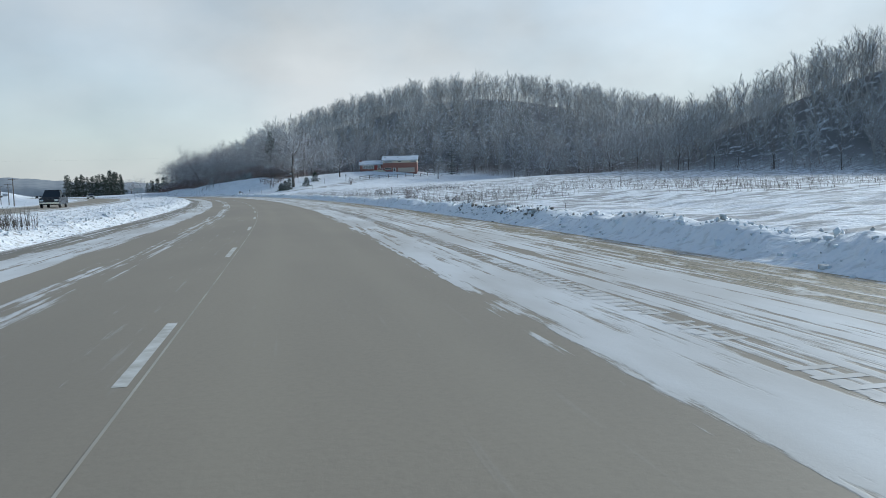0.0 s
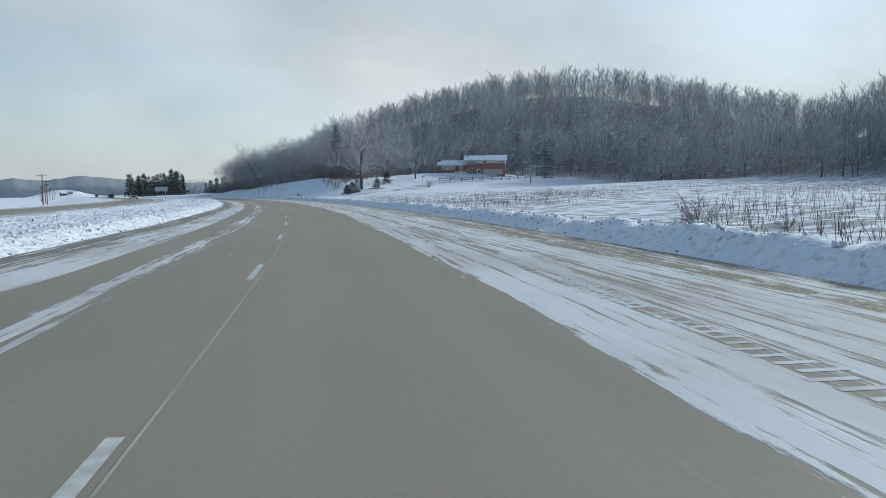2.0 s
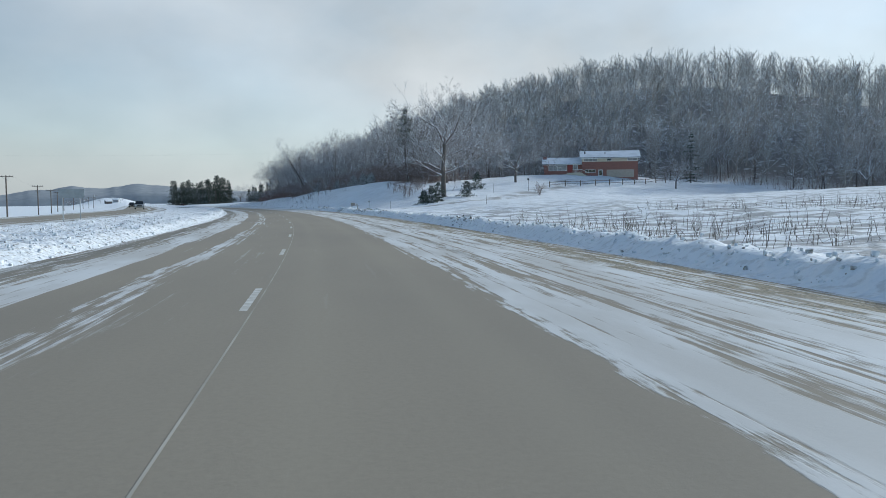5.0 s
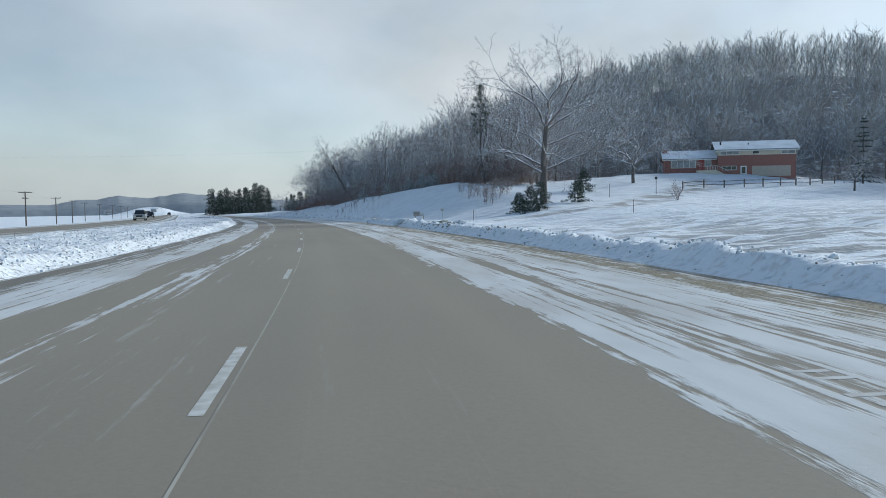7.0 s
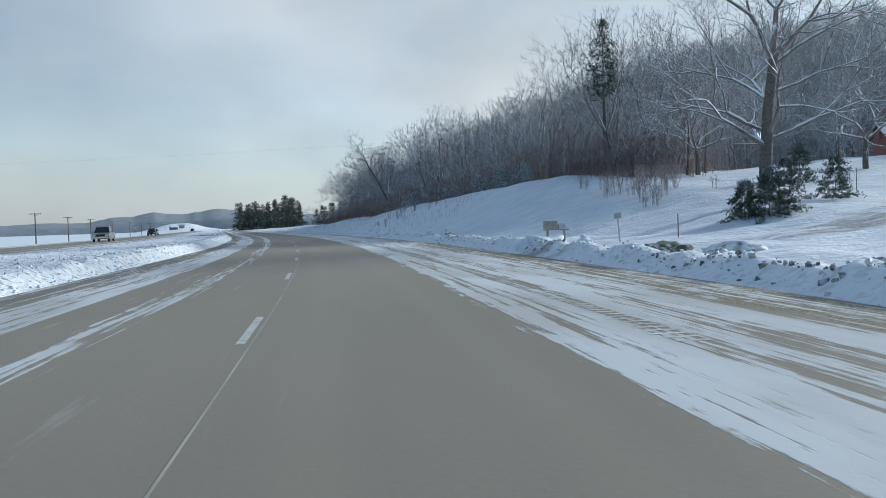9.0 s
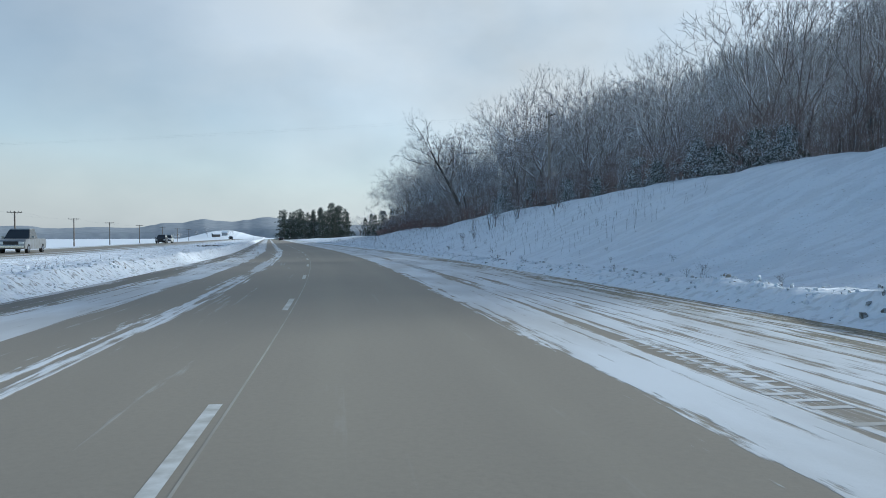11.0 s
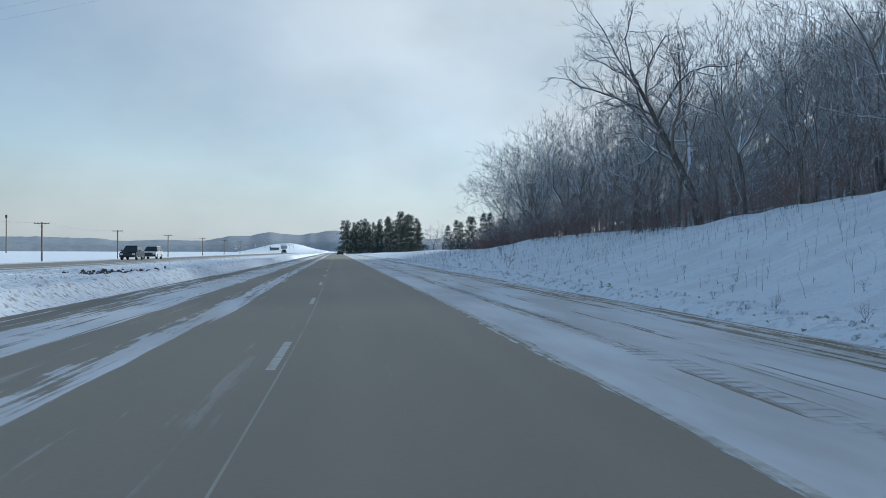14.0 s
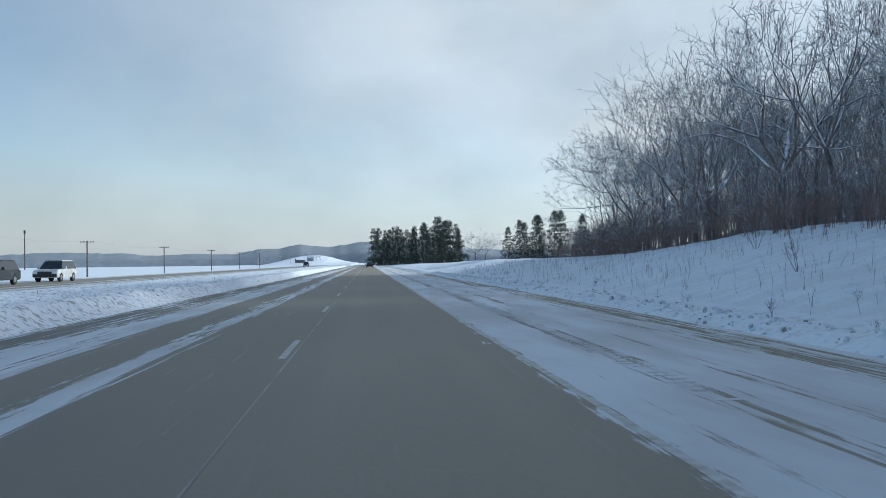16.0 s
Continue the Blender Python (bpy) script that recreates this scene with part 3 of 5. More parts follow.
def flat_strip(s0, s1, o0, o1, z, steps=1):
    bm = bmesh.new()
    rows = []
    for i in range(steps + 1):
        s = s0 + (s1 - s0) * i / steps
        rows.append((bm.verts.new(on_road(s, o0, z)), bm.verts.new(on_road(s, o1, z))))
    for (a, b), (c, d) in zip(rows, rows[1:]):
        bm.faces.new((a, b, d, c))
    return bm


for k in range(-3, 48):
    part("lane_dash", flat_strip(k * 12.19, k * 12.19 + 3.05, -0.085, 0.03, 0.003, 3), PAINT_LINE, road)
SEAM = material("sealed_joint", (0.46, 0.43, 0.36), 0.8, second=(0.30, 0.27, 0.22), scale=0.6, stretch=(1, 1, 1))
part("joint_line", flat_strip(-40, 560, 0.095, 0.118, 0.003, 300), SEAM, road, "thin pale lengthwise joint")
part("edge_line", flat_strip(296, 560, 3.58, 3.68, 0.002, 130), PAINT_LINE, road, "worn white edge line")
# snow-filled grooves of the rumble strip
rv, rq = [], []
rs_ = np.random.RandomState(3)
for k in range(1700):
    s = -30 + k * 0.305
    if vnoise(np.array([s * 0.09]), np.array([4.2]))[0] < 0.46 or rs_.rand() < 0.12:
        continue
    w = 0.13 + 0.10 * vnoise(np.array([s * 0.5]), np.array([8.0]))[0]
    base = len(rv)
    c = 5.05 + 0.03 * rs_.randn()
    for ds, do in ((0, -w), (0, w), (0.11, w), (0.11, -w)):
        rv.append(on_road(s + ds, c + do, 0.003))
    rq.append((base, base + 1, base + 2, base + 3))
RUMBLE = material("rumble_groove_snow", (0.64, 0.64, 0.63), 0.7, second=(0.40, 0.38, 0.34), scale=1.2)
tagged(part("rumble_strip", fast_mesh("rumble_strip", rv, rq), RUMBLE, road, "milled grooves filled with snow"), kind="stuff")


# ---- trees: segments first, then tubes ----
def _unit(v):
    return v / (np.linalg.norm(v) + 1e-9)


def grow(rng, out, p, d, length, r, level, last, spec, thin=0.010):
    """Adds tapered segments to out: start, end, radii, level."""
    segs, kids, ratio, spread, lift = spec[level][:5]
    step = length / segs
    pts, dirs, rads = [p], [d], [r]
    end = 0.0 if level == last else (0.45 if level else 0.30)
    for i in range(segs):
        jig = rng.randn(3) * (spec[level][6] if len(spec[level]) > 6 else (0.07 if level == 0 else 0.22))
        d = _unit(d + jig + np.array([0, 0, lift]))
        q = p + d * step
        r1 = r * (1 - (1 - end) * (i + 1) / segs)
        out.append((p, q, rads[-1], r1, level))
        p = q
        pts.append(p), dirs.append(d), rads.append(r1)
    if level == last:
        return
    lo = spec[level + 1][5] if len(spec[level + 1]) > 5 else 0.25
    for k in range(kids):
        f = lo + (1 - lo) * (k + rng.rand()) / kids
        i = min(int(f * segs), segs - 1)
        t = f * segs - i
        b = pts[i] * (1 - t) + pts[i + 1] * t
        rb = rads[i] * (1 - t) + rads[i + 1] * t
        ax = dirs[i + 1]
        a = rng.rand() * 2 * np.pi if level else (k * 2.4 + rng.rand() * 0.8)
        s = _unit(np.cross(ax, _unit(rng.randn(3))))
        s2 = np.cross(ax, s)
        side = s * np.cos(a) + s2 * np.sin(a) if level else np.array([np.cos(a), np.sin(a), 0])
        th = spread * (0.75 + 0.5 * rng.rand())
        nd = _unit(ax * np.cos(th) + side * np.sin(th))
        nl = length * ratio * (0.65 + 0.6 * rng.rand()) * (1.15 - 0.6 * f if level == 0 else 1.0)
        grow(rng, out, b, nd, nl, max(rb * 0.58, thin), level + 1, last, spec, thin)


def tubes(segs, sides):
    """Verts, quads and tris of tapered prisms; segments that end in a point become slim cones."""
    P0, P1 = np.array([s[0] for s in segs]), np.array([s[1] for s in segs])
    R0, R1 = np.array([s[2] for s in segs]), np.array([s[3] for s in segs])
    A = P1 - P0
    A /= np.linalg.norm(A, axis=1, keepdims=True) + 1e-9
    ref = np.where(np.abs(A[:, 2:3]) < 0.9, [[0, 0, 1.0]], [[1.0, 0, 0]])
    B = np.cross(A, ref)
    B /= np.linalg.norm(B, axis=1, keepdims=True) + 1e-9
    C = np.cross(A, B)
    n = len(segs)
    ang = np.arange(sides) * 2 * np.pi / sides
    ring = B[:, None] * np.cos(ang)[None, :, None] + C[:, None] * np.sin(ang)[None, :, None]
    low = P0[:, None] + ring * R0[:, None, None]
    tip = R1 < 1e-6
    high = P1[:, None] + ring * R1[:, None, None]
    verts = np.concatenate([low, high], 1).reshape(-1, 3)
    base = np.arange(n)[:, None] * 2 * sides
    k = np.arange(sides)[None]
    k2 = (k + 1) % sides
    quads = np.stack([base + k, base + k2, base + sides + k2, base + sides + k], -1)
    tris = np.stack([base + k, base + k2, base + sides + k], -1)
    return verts, quads[~tip].reshape(-1, 4), tris[tip].reshape(-1, 3)


def stack(parts_):
    V, Q, T, n = [], [], [], 0
    for v, q, t in parts_:
        V.append(v), Q.append(q + n), T.append(t + n)
        n += len(v)
    return np.concatenate(V), np.concatenate(Q), np.concatenate(T)


def bare_tree_segments(seed, height, spec, trunk_r, thin=0.010, stem=0.8):
    rng = np.random.RandomState(seed)
    out = []
    grow(rng, out, np.zeros(3), np.array([0.0, 0, 1]), height * stem, trunk_r, 0, len(spec) - 1, spec, thin)
    return out


def fork(rng, out, p, d, length, r, depth, last, spec):
    """A branch that bends, carries side shoots and forks at its end, again and again. Adds segments to out."""
    segs = 3 if depth < 2 and last > 4 else 2
    if depth == 0 and spec.get("tiers"):
        segs = 7
    if depth == last:
        segs = 1
    step = length / segs
    side_n = spec["sides"][min(depth, len(spec["sides"]) - 1)]
    for i in range(segs):
        d = _unit(d + rng.randn(3) * spec["bend"] * (0.35 if depth == 0 else 1.0) + np.array([0, 0, spec["lift"] * (0.3 if depth < 1 else 1.0)]))
        q = p + d * step
        r1 = r * ((0.93 if segs == 7 else 0.90) if depth < last else 0.35)
        out.append((p, q, r, 0.0 if depth == last else r1, depth))
        for k in range(side_n):
            if rng.rand() < 0.25:
                continue
            f = rng.rand()
            b = p + (q - p) * f
            sd = _unit(d * 0.75 + rng.randn(3) * 0.75 + np.array([0, 0, spec["lift"]]))
            if depth == 0 and spec.get("tiers"):
                if i > 1:
                    a = 2.4 * (i * side_n + k) + rng.rand()
                    sd = _unit(np.array([math.cos(a), math.sin(a), 0.22 + 0.5 * i / segs]))
                    fork(rng, out, b, sd, length * spec["tiers"] * (0.8 + 0.4 * rng.rand()), r * 0.36, 2, last, spec)
            elif depth <= 2 and last - depth > 3 and rng.rand() < 0.7:
                fork(rng, out, b, sd, length * 0.55, max(r * 0.30, spec["thin"]), max(depth + 3, last - 2), last, spec)
            else:
                out.append((b, b + sd * length * (0.35 + 0.4 * rng.rand()), max(r * 0.35, spec["thin"]), 0.0, max(depth + 1, 3)))
        p, r = q, r1
    if depth == last:
        return
    n = 2 + (rng.rand() < spec["third"])
    if depth == 0:
        n = spec["limbs"]
    turn = rng.rand() * 6.283
    ax = _unit(np.cross(d, np.array([0.31, 0.87, 0.39])))
    ay = np.cross(d, ax)
    for k in range(n):
        a = turn + 6.283 * (k + 0.3 * rng.rand()) / n
        th = spec["open"] * (0.65 + 0.7 * rng.rand()) * (0.45 if k == 0 else 1.0) * (spec["first"] if depth == 0 else 1.0)
        nd = _unit(d * math.cos(th) + (ax * math.cos(a) + ay * math.sin(a)) * math.sin(th))
        fork(rng, out, p, nd, length * spec["ratio"] * (0.8 + 0.4 * rng.rand()) * (spec["reach"] if depth == 0 else 1.0), max(r * (0.80 if k == 0 else 0.62), spec["thin"]), depth + 1, last, spec)


def forked_tree(seed, height, trunk_r, spec, last, stems=1, bole=0.29):
    """A leafless tree of that height, its branches forking; several stems make a clump."""
    g = np.random.RandomState(seed)
    out = []
    for k in range(stems):
        lean = g.randn(3) * (0.05 if stems == 1 else 0.12)
        fork(g, out, np.array([g.randn() * 0.12, g.randn() * 0.12, 0]) * (stems > 1), _unit(np.array([lean[0], lean[1], 1.0])), height * bole, trunk_r, 0, last, spec)
    top = max(q[1][2] for q in out)
    f = height / top
    return [(a * f, b * f, c, e, lv) for a, b, c, e, lv in out]


WOOD_SPEC = dict(bend=0.12, lift=0.08, sides=(1, 1, 1, 1, 2, 2), third=0.30, limbs=4, open=0.62, first=0.95, ratio=0.76, reach=1.0, thin=0.012)
OAK_SPEC = dict(bend=0.16, lift=0.03, sides=(1, 1, 1, 1, 1, 2), third=0.35, limbs=5, open=0.72, first=1.2, ratio=0.77, reach=1.1, thin=0.012)
OLD_OAK_SPEC = dict(bend=0.12, lift=0.02, sides=(3, 1, 1, 1, 1, 1, 1), third=0.30, limbs=3, open=0.66, first=0.8, ratio=0.76, reach=0.42, thin=0.012, tiers=0.36)
BUSH_SPEC = dict(bend=0.16, lift=0.08, sides=(1, 1, 1, 2), third=0.5, limbs=3, open=0.60, first=0.9, ratio=0.78, reach=1.0, thin=0.008)
# segments, children, length of children, angle, lift, where children start
HILL_SPEC = [(3, 14, 0.36, 0.72, 0.0), (1, 9, 0.62, 0.62, 0.22, 0.20), (1, 0, 0, 0, 0.22, 0.10)]
ELM_SPEC = [(8, 11, 0.78, 0.62, 0.0, 0, 0.10), (7, 9, 0.40, 0.75, 0.07, 0.28, 0.22), (4, 7, 0.46, 0.75, 0.05, 0.2, 0.3), (2, 5, 0.55, 0.7, 0.03, 0.2, 0.3), (1, 0, 0, 0, 0.03, 0.1, 0.3)]


def snow_lining(segs, seed, least=0.016, share=0.65):
    """Ridges of snow lying on the limbs that are not too steep."""
    g = np.random.RandomState(seed)
    out = []
    for a, b, r0, r1, lv in segs:
        d = b - a
        if r0 < least or abs(d[2]) > 0.72 * np.linalg.norm(d) or g.rand() > share:
            continue
        f0, f1 = 0.25 * g.rand(), 1 - 0.25 * g.rand()
        up = np.array([0, 0, 0.75])
        out.append((a + d * f0 + up * r0, a + d * f1 + up * r1, 0.75 * r0 + 0.010, 0.75 * r1 + 0.006, 0))
    return out


def tree_thing(name, label, segs, x, y, trunk_mat=BARK, twig_mat=TWIG, turn=0.0, size=1.0, group="", tilt=0.0, lean=0.0, snow=0.65):
    root = new(name)
    trunk = [s for s in segs if s[4] == 0]
    limbs = [s for s in segs if s[4] in (1, 2)]
    twigs = [s for s in segs if s[4] >= 3]
    v, q, t = tubes(trunk, 8)
    me = fast_mesh("trunk", v, q, t)
    shade(me)
    part("trunk", me, trunk_mat, root)
    g = [tubes(limbs, 5)]
    if twigs:
        g.append(tubes(twigs, 3))
    v, q, t = stack(g)
    part("crown", fast_mesh("crown", v, q, t), twig_mat, root)
    lining = snow_lining(segs, len(segs), share=snow)
    if lining:
        v, q, t = tubes(lining, 3)
        tagged(part("branch_snow", fast_mesh("branch_snow", v, q, t), SNOW, root, "snow lying along the limbs"), kind="stuff")
    root.matrix_basis = pose(x, y, ground_at(x, y) - 0.15, tilt, lean, turn) @ Matrix.Diagonal((size, size, size, 1))
    return tagged(root, label, "tree", group)


def put_copy(ob, x, y, turn, size):
    c = copy_thing(ob, pose(x, y, ground_at(x, y) - 0.15, 0, 0, turn))
    c.scale = (size, size, size)
    return c


# the old oak by the drive, the oaks along the field, the tall elms over the road
big = tree_thing("oak_tree", "large bare oak with snow-lined limbs beside the drive", forked_tree(21, 19.5, 0.46, OLD_OAK_SPEC, 8, 1, 0.62), 89.4, 262.8, turn=40, snow=0.5)
oak0 = tree_thing("oak_tree", "spreading bare oak near the red house", forked_tree(22, 11.5, 0.26, OAK_SPEC, 7, 1, 0.22), 109.1, 276.1, snow=0.85)
elm = tree_thing("elm_tree", "tall bare elm leaning out of the wood's edge", bare_tree_segments(31, 19, ELM_SPEC, 0.34, 0.012, 0.66), 90.3, 383.0, lean=-11)
oak1 = tree_thing("oak_tree", "broad bare oak of the wood's edge", forked_tree(25, 14.0, 0.24, OAK_SPEC, 7, 1, 0.24), 91.0, 438.0)
put_copy(oak0, 171, 251.7, 130, 1.05)
put_copy(oak0, 182, 249, 220, 1.15)
put_copy(oak0, 139.7, 268, 80, 0.62)
put_copy(oak1, 91.8, 400, 70, 0.95)
put_copy(oak1, 92, 424, 150, 1.2)
put_copy(oak1, 93, 456, 250, 1.0)
put_copy(oak1, 101.3, 448, 200, 1.15)
put_copy(oak1, 96, 330, 300, 0.85)
put_copy(oak1, 94, 357, 200, 1.12)
TALL = ((91.8, 350, 1.20), (93.2, 366, 1.25), (95, 345, 1.15), (92.4, 408, 1.12), (93, 419, 1.28), (96, 427, 1.35), (97, 414, 1.25))
put_copy(oak0, 111.4, 723.7, 20, 1.35)
put_copy(oak0, 116.5, 730.0, 120, 1.15)
put_copy(oak0, 98, 284, 200, 0.9)

# trees of the wood's edge, each a thing
mid = [tree_thing("bare_tree", "slim bare tree with snow on its twigs at the wood's edge", forked_tree(50 + k, 14, 0.13 if k < 4 else 0.09, WOOD_SPEC, 6 if k < 4 else 5, 1 if k < 4 else 3, 0.27), 88 + 2 * k, 372 + 14 * k, group="trees of the wood's edge", snow=0.55) for k in range(6)]
rng = np.random.RandomState(11)
taken = [(o.matrix_basis.translation.x, o.matrix_basis.translation.y) for o in [big, oak0, elm] + mid]
for k, (x, y, f) in enumerate(TALL):
    put_copy(mid[k % 4], x, y, 80 * k, f)
    taken.append((x, y))
edge_pts = FOREST[1:16]
count = 0
for i in range(4000):
    if count >= 130:
        break
    k = rng.randint(len(edge_pts) - 1)
    a, b = np.array(edge_pts[k], float), np.array(edge_pts[k + 1], float)
    near = k >= 8
    if not near and rng.rand() < 0.45:
        continue
    t = rng.rand()
    nrm = np.array([(b - a)[1], -(b - a)[0]]) / np.linalg.norm(b - a)
    p = a + (b - a) * t + nrm * (rng.rand() ** 1.2 * (22 if near else 12) + (2.2 if near else 0.5))
    if min((p[0] - q[0]) ** 2 + (p[1] - q[1]) ** 2 for q in taken) < 2.6**2 or not in_forest(p[0], p[1]):
        continue
    taken.append(tuple(p))
    put_copy(mid[rng.randint(6)], p[0], p[1], rng.rand() * 360, (0.80 + 0.42 * rng.rand()) * (1.06 if p[1] > 340 else 0.95))
    count += 1

# the wooded hill, nobody could count it: one mesh
protos, bushes = [], []
for k in range(10):
    b = bare_tree_segments(100 + k, 17, HILL_SPEC, 0.14, 0.052)
    protos.append(stack([tubes([q for q in b if q[4] == 0], 4), tubes([q for q in b if q[4] > 0], 3)]))
for k in range(6):
    bushes.append(tubes(forked_tree(200 + k, 5.0, 0.05, {**BUSH_SPEC, "thin": 0.028, "sides": (1, 1, 0)}, 3, 2, 0.3), 3))
rng = np.random.RandomState(5)
woods = []


def plant(kinds, number, lo, hi, keep_out, area=(80, 330, 70, 520)):
    xs, ys = area[0] + rng.rand(60000) * (area[1] - area[0]), area[2] + rng.rand(60000) * (area[3] - area[2])
    d = deep_inside(xs, ys)
    far = (xs > 268) & (ys > 425)
    ok = in_forest(xs, ys) & (d > np.where((xs < 118) & (ys > 282), keep_out, 5)) & ~far & (rng.rand(60000) < np.where(d < 45, 1.0, 0.7))
    xs, ys = xs[ok][:number], ys[ok][:number]
    zs = land(xs, ys)
    for x, y, z in zip(xs, ys, zs):
        v, q, t = kinds[rng.randint(len(kinds))]
        a, sc = rng.rand() * 6.28, lo + (hi - lo) * rng.rand()
        c, s = math.cos(a) * sc, math.sin(a) * sc
        M = np.array([[c, -s, 0], [s, c, 0], [0, 0, sc]])
        woods.append((v @ M.T + np.array([x, y, z - 0.2]), q, t))


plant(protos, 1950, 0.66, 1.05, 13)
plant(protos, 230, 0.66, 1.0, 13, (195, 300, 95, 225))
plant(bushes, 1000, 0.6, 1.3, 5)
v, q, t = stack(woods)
tagged(part("hillside_woods", fast_mesh("hillside_woods", v, q, t), HAZED_WOODS), "dense leafless hardwood forest on a snowy hill", "woods", kind="stuff")


# ---- brush, saplings and weeds ----
def stems(rng, n, place, h, r, fan, branches=2):
    out = []
    for i in range(n):
        x, y = place(rng)
        z = ground_at(x, y) - 0.05
        hh = h * (0.5 + 0.8 * rng.rand())
        d = _unit(np.array([rng.randn() * fan, rng.randn() * fan, 1.0]))
        p = np.array([x, y, z])
        m = p + d * hh * 0.5
        e = m + _unit(d + rng.randn(3) * 0.15) * hh * 0.5
        out += [(p, m, r, r * 0.7, 0), (m, e, r * 0.7, 0.0, 0)]
        for b in range(branches):
            f = 0.3 + 0.6 * rng.rand()
            s = p + (e - p) * f
            out.append((s, s + _unit(d + rng.randn(3) * 0.6) * hh * 0.35, r * 0.5, 0.0, 0))
    return out


def along_edge(rng, lo, hi, ks):
    k = ks[rng.randint(len(ks))]
    a, b = np.array(FOREST[k], float), np.array(FOREST[k + 1], float)
    nrm = np.array([(b - a)[1], -(b - a)[0]]) / np.linalg.norm(b - a)
    return a + (b - a) * rng.rand() + nrm * (lo + (hi - lo) * rng.rand())


rng = np.random.RandomState(8)
thickets = [tubes(forked_tree(300 + k, 3.6, 0.026, {**BUSH_SPEC, "sides": (1, 1, 1, 0), "third": 0.2, "thin": 0.011}, 3, 3, 0.28), 3) for k in range(7)]


def scatter(kinds, n, place, lo, hi, g):
    out = []
    for i in range(n):
        x, y = place(g)
        v, q, t = kinds[g.randint(len(kinds))]
        a, sc = g.rand() * 6.283, lo + (hi - lo) * g.rand()
        c, k = math.cos(a) * sc, math.sin(a) * sc
        out.append((v @ np.array([[c, -k, 0], [k, c, 0], [0, 0, sc]]).T + np.array([x, y, ground_at(x, y) - 0.1]), q, t))
    return stack(out)


v, q, t = scatter(thickets, 860, lambda g: along_edge(g, -0.8, 3.0 + 11.0 * g.rand(), [9, 10, 10, 11, 12, 12, 13, 13, 13, 14, 14, 15]), 0.55, 1.35, rng)
tagged(part("undergrowth", fast_mesh("undergrowth", v, q, t), BRUSH), "reddish bare brush along the foot of the trees", "brush", kind="stuff")
v, q, t = tubes(stems(rng, 2500, lambda g: along_edge(g, -0.5, 12.0, [2, 3, 4, 5, 6, 7, 8, 9]), 3.2, 0.02, 0.22, 4), 3)
tagged(part("undergrowth", fast_mesh("undergrowth", v, q, t), BRUSH), "grey brush under the trees beyond the field", "brush", kind="stuff")

REDBRUSH = snow_on_top(material("red_brush_stems", (0.20, 0.125, 0.11), 0.9, second=(0.28, 0.18, 0.155), scale=0.6), 0.35)
v, q, t = scatter(thickets, 260, lambda g: along_edge(g, -2.2, 1.5, [11, 12, 12, 13, 13, 13, 14, 14]), 0.30, 0.62, rng)
tagged(part("undergrowth", fast_mesh("undergrowth", v, q, t), REDBRUSH), "low reddish brush at the top of the snowy bank", "brush", kind="stuff")


def thicket_place(g):
    return 84 + 7 * g.rand(), 269 + 13 * g.rand()


v, q, t = scatter(thickets, 75, thicket_place, 0.28, 0.6, rng)
tagged(part("undergrowth", fast_mesh("undergrowth", v, q, t), BRUSH), "tawny bare thicket behind the old oak", "brush", kind="stuff")


def slope_place(g):
    y = 296 + 190 * g.rand()
    return line_x(y) + 11 + 9.5 * g.rand() ** 0.7, y


v, q, t = tubes(stems(rng, 1700, slope_place, 0.62, 0.006, 0.14, 2), 3)
tagged(part("dry_weeds", fast_mesh("dry_weeds", v, q, t), WEED), "dry weed stalks sticking out of the snowy bank", "weeds", kind="stuff")


def field_place(g):
    while True:
        y = 62 + 128 * g.rand()
        u = 12 + 62 * g.rand() ** 1.6
        if vnoise(np.array([u * 0.13 + 3]), np.array([y * 0.07]))[0] > 0.52:
            return line_x(y) + u, y


v, q, t = tubes(stems(rng, 1900, field_place, 0.85, 0.012, 0.18, 3) + stems(rng, 1600, field_place, 0.40, 0.010, 0.35, 3), 3)
tagged(part("dry_weeds", fast_mesh("dry_weeds", v, q, t), WEED), "tall dry weeds standing in the snowy field", "weeds", kind="stuff")


def far_median_place(g):
    y = 40 + 400 * g.rand()
    return line_x(y) - 7.5 - 7 * g.rand(), y


def reed_place(g):
    p = on_road(21 + 6 * g.rand(), -7.6 - 2.0 * g.rand())
    return p.x, p.y


v, q, t = tubes(stems(rng, 320, reed_place, 0.75, 0.008, 0.12, 1), 3)
tagged(part("dry_weeds", fast_mesh("dry_weeds", v, q, t), WEED), "patch of tan weeds standing on the median", "weeds", kind="stuff")
def bank_foot_place(g):
    y = 275 + 185 * g.rand()
    return line_x(y) + 9.9 + 3.4 * g.rand() ** 1.5, y


v, q, t = scatter(thickets, 130, bank_foot_place, 0.05, 0.15, rng)
tagged(part("dry_weeds", fast_mesh("dry_weeds", v, q, t), WEED), "dark dry tufts at the foot of the bank", "weeds", kind="stuff")
v, q, t = tubes(stems(rng, 260, far_median_place, 0.35, 0.006, 0.2, 2), 3)
tagged(part("dry_weeds", fast_mesh("dry_weeds", v, q, t), WEED), "short grass tufts poking through the median snow", "weeds", kind="stuff")


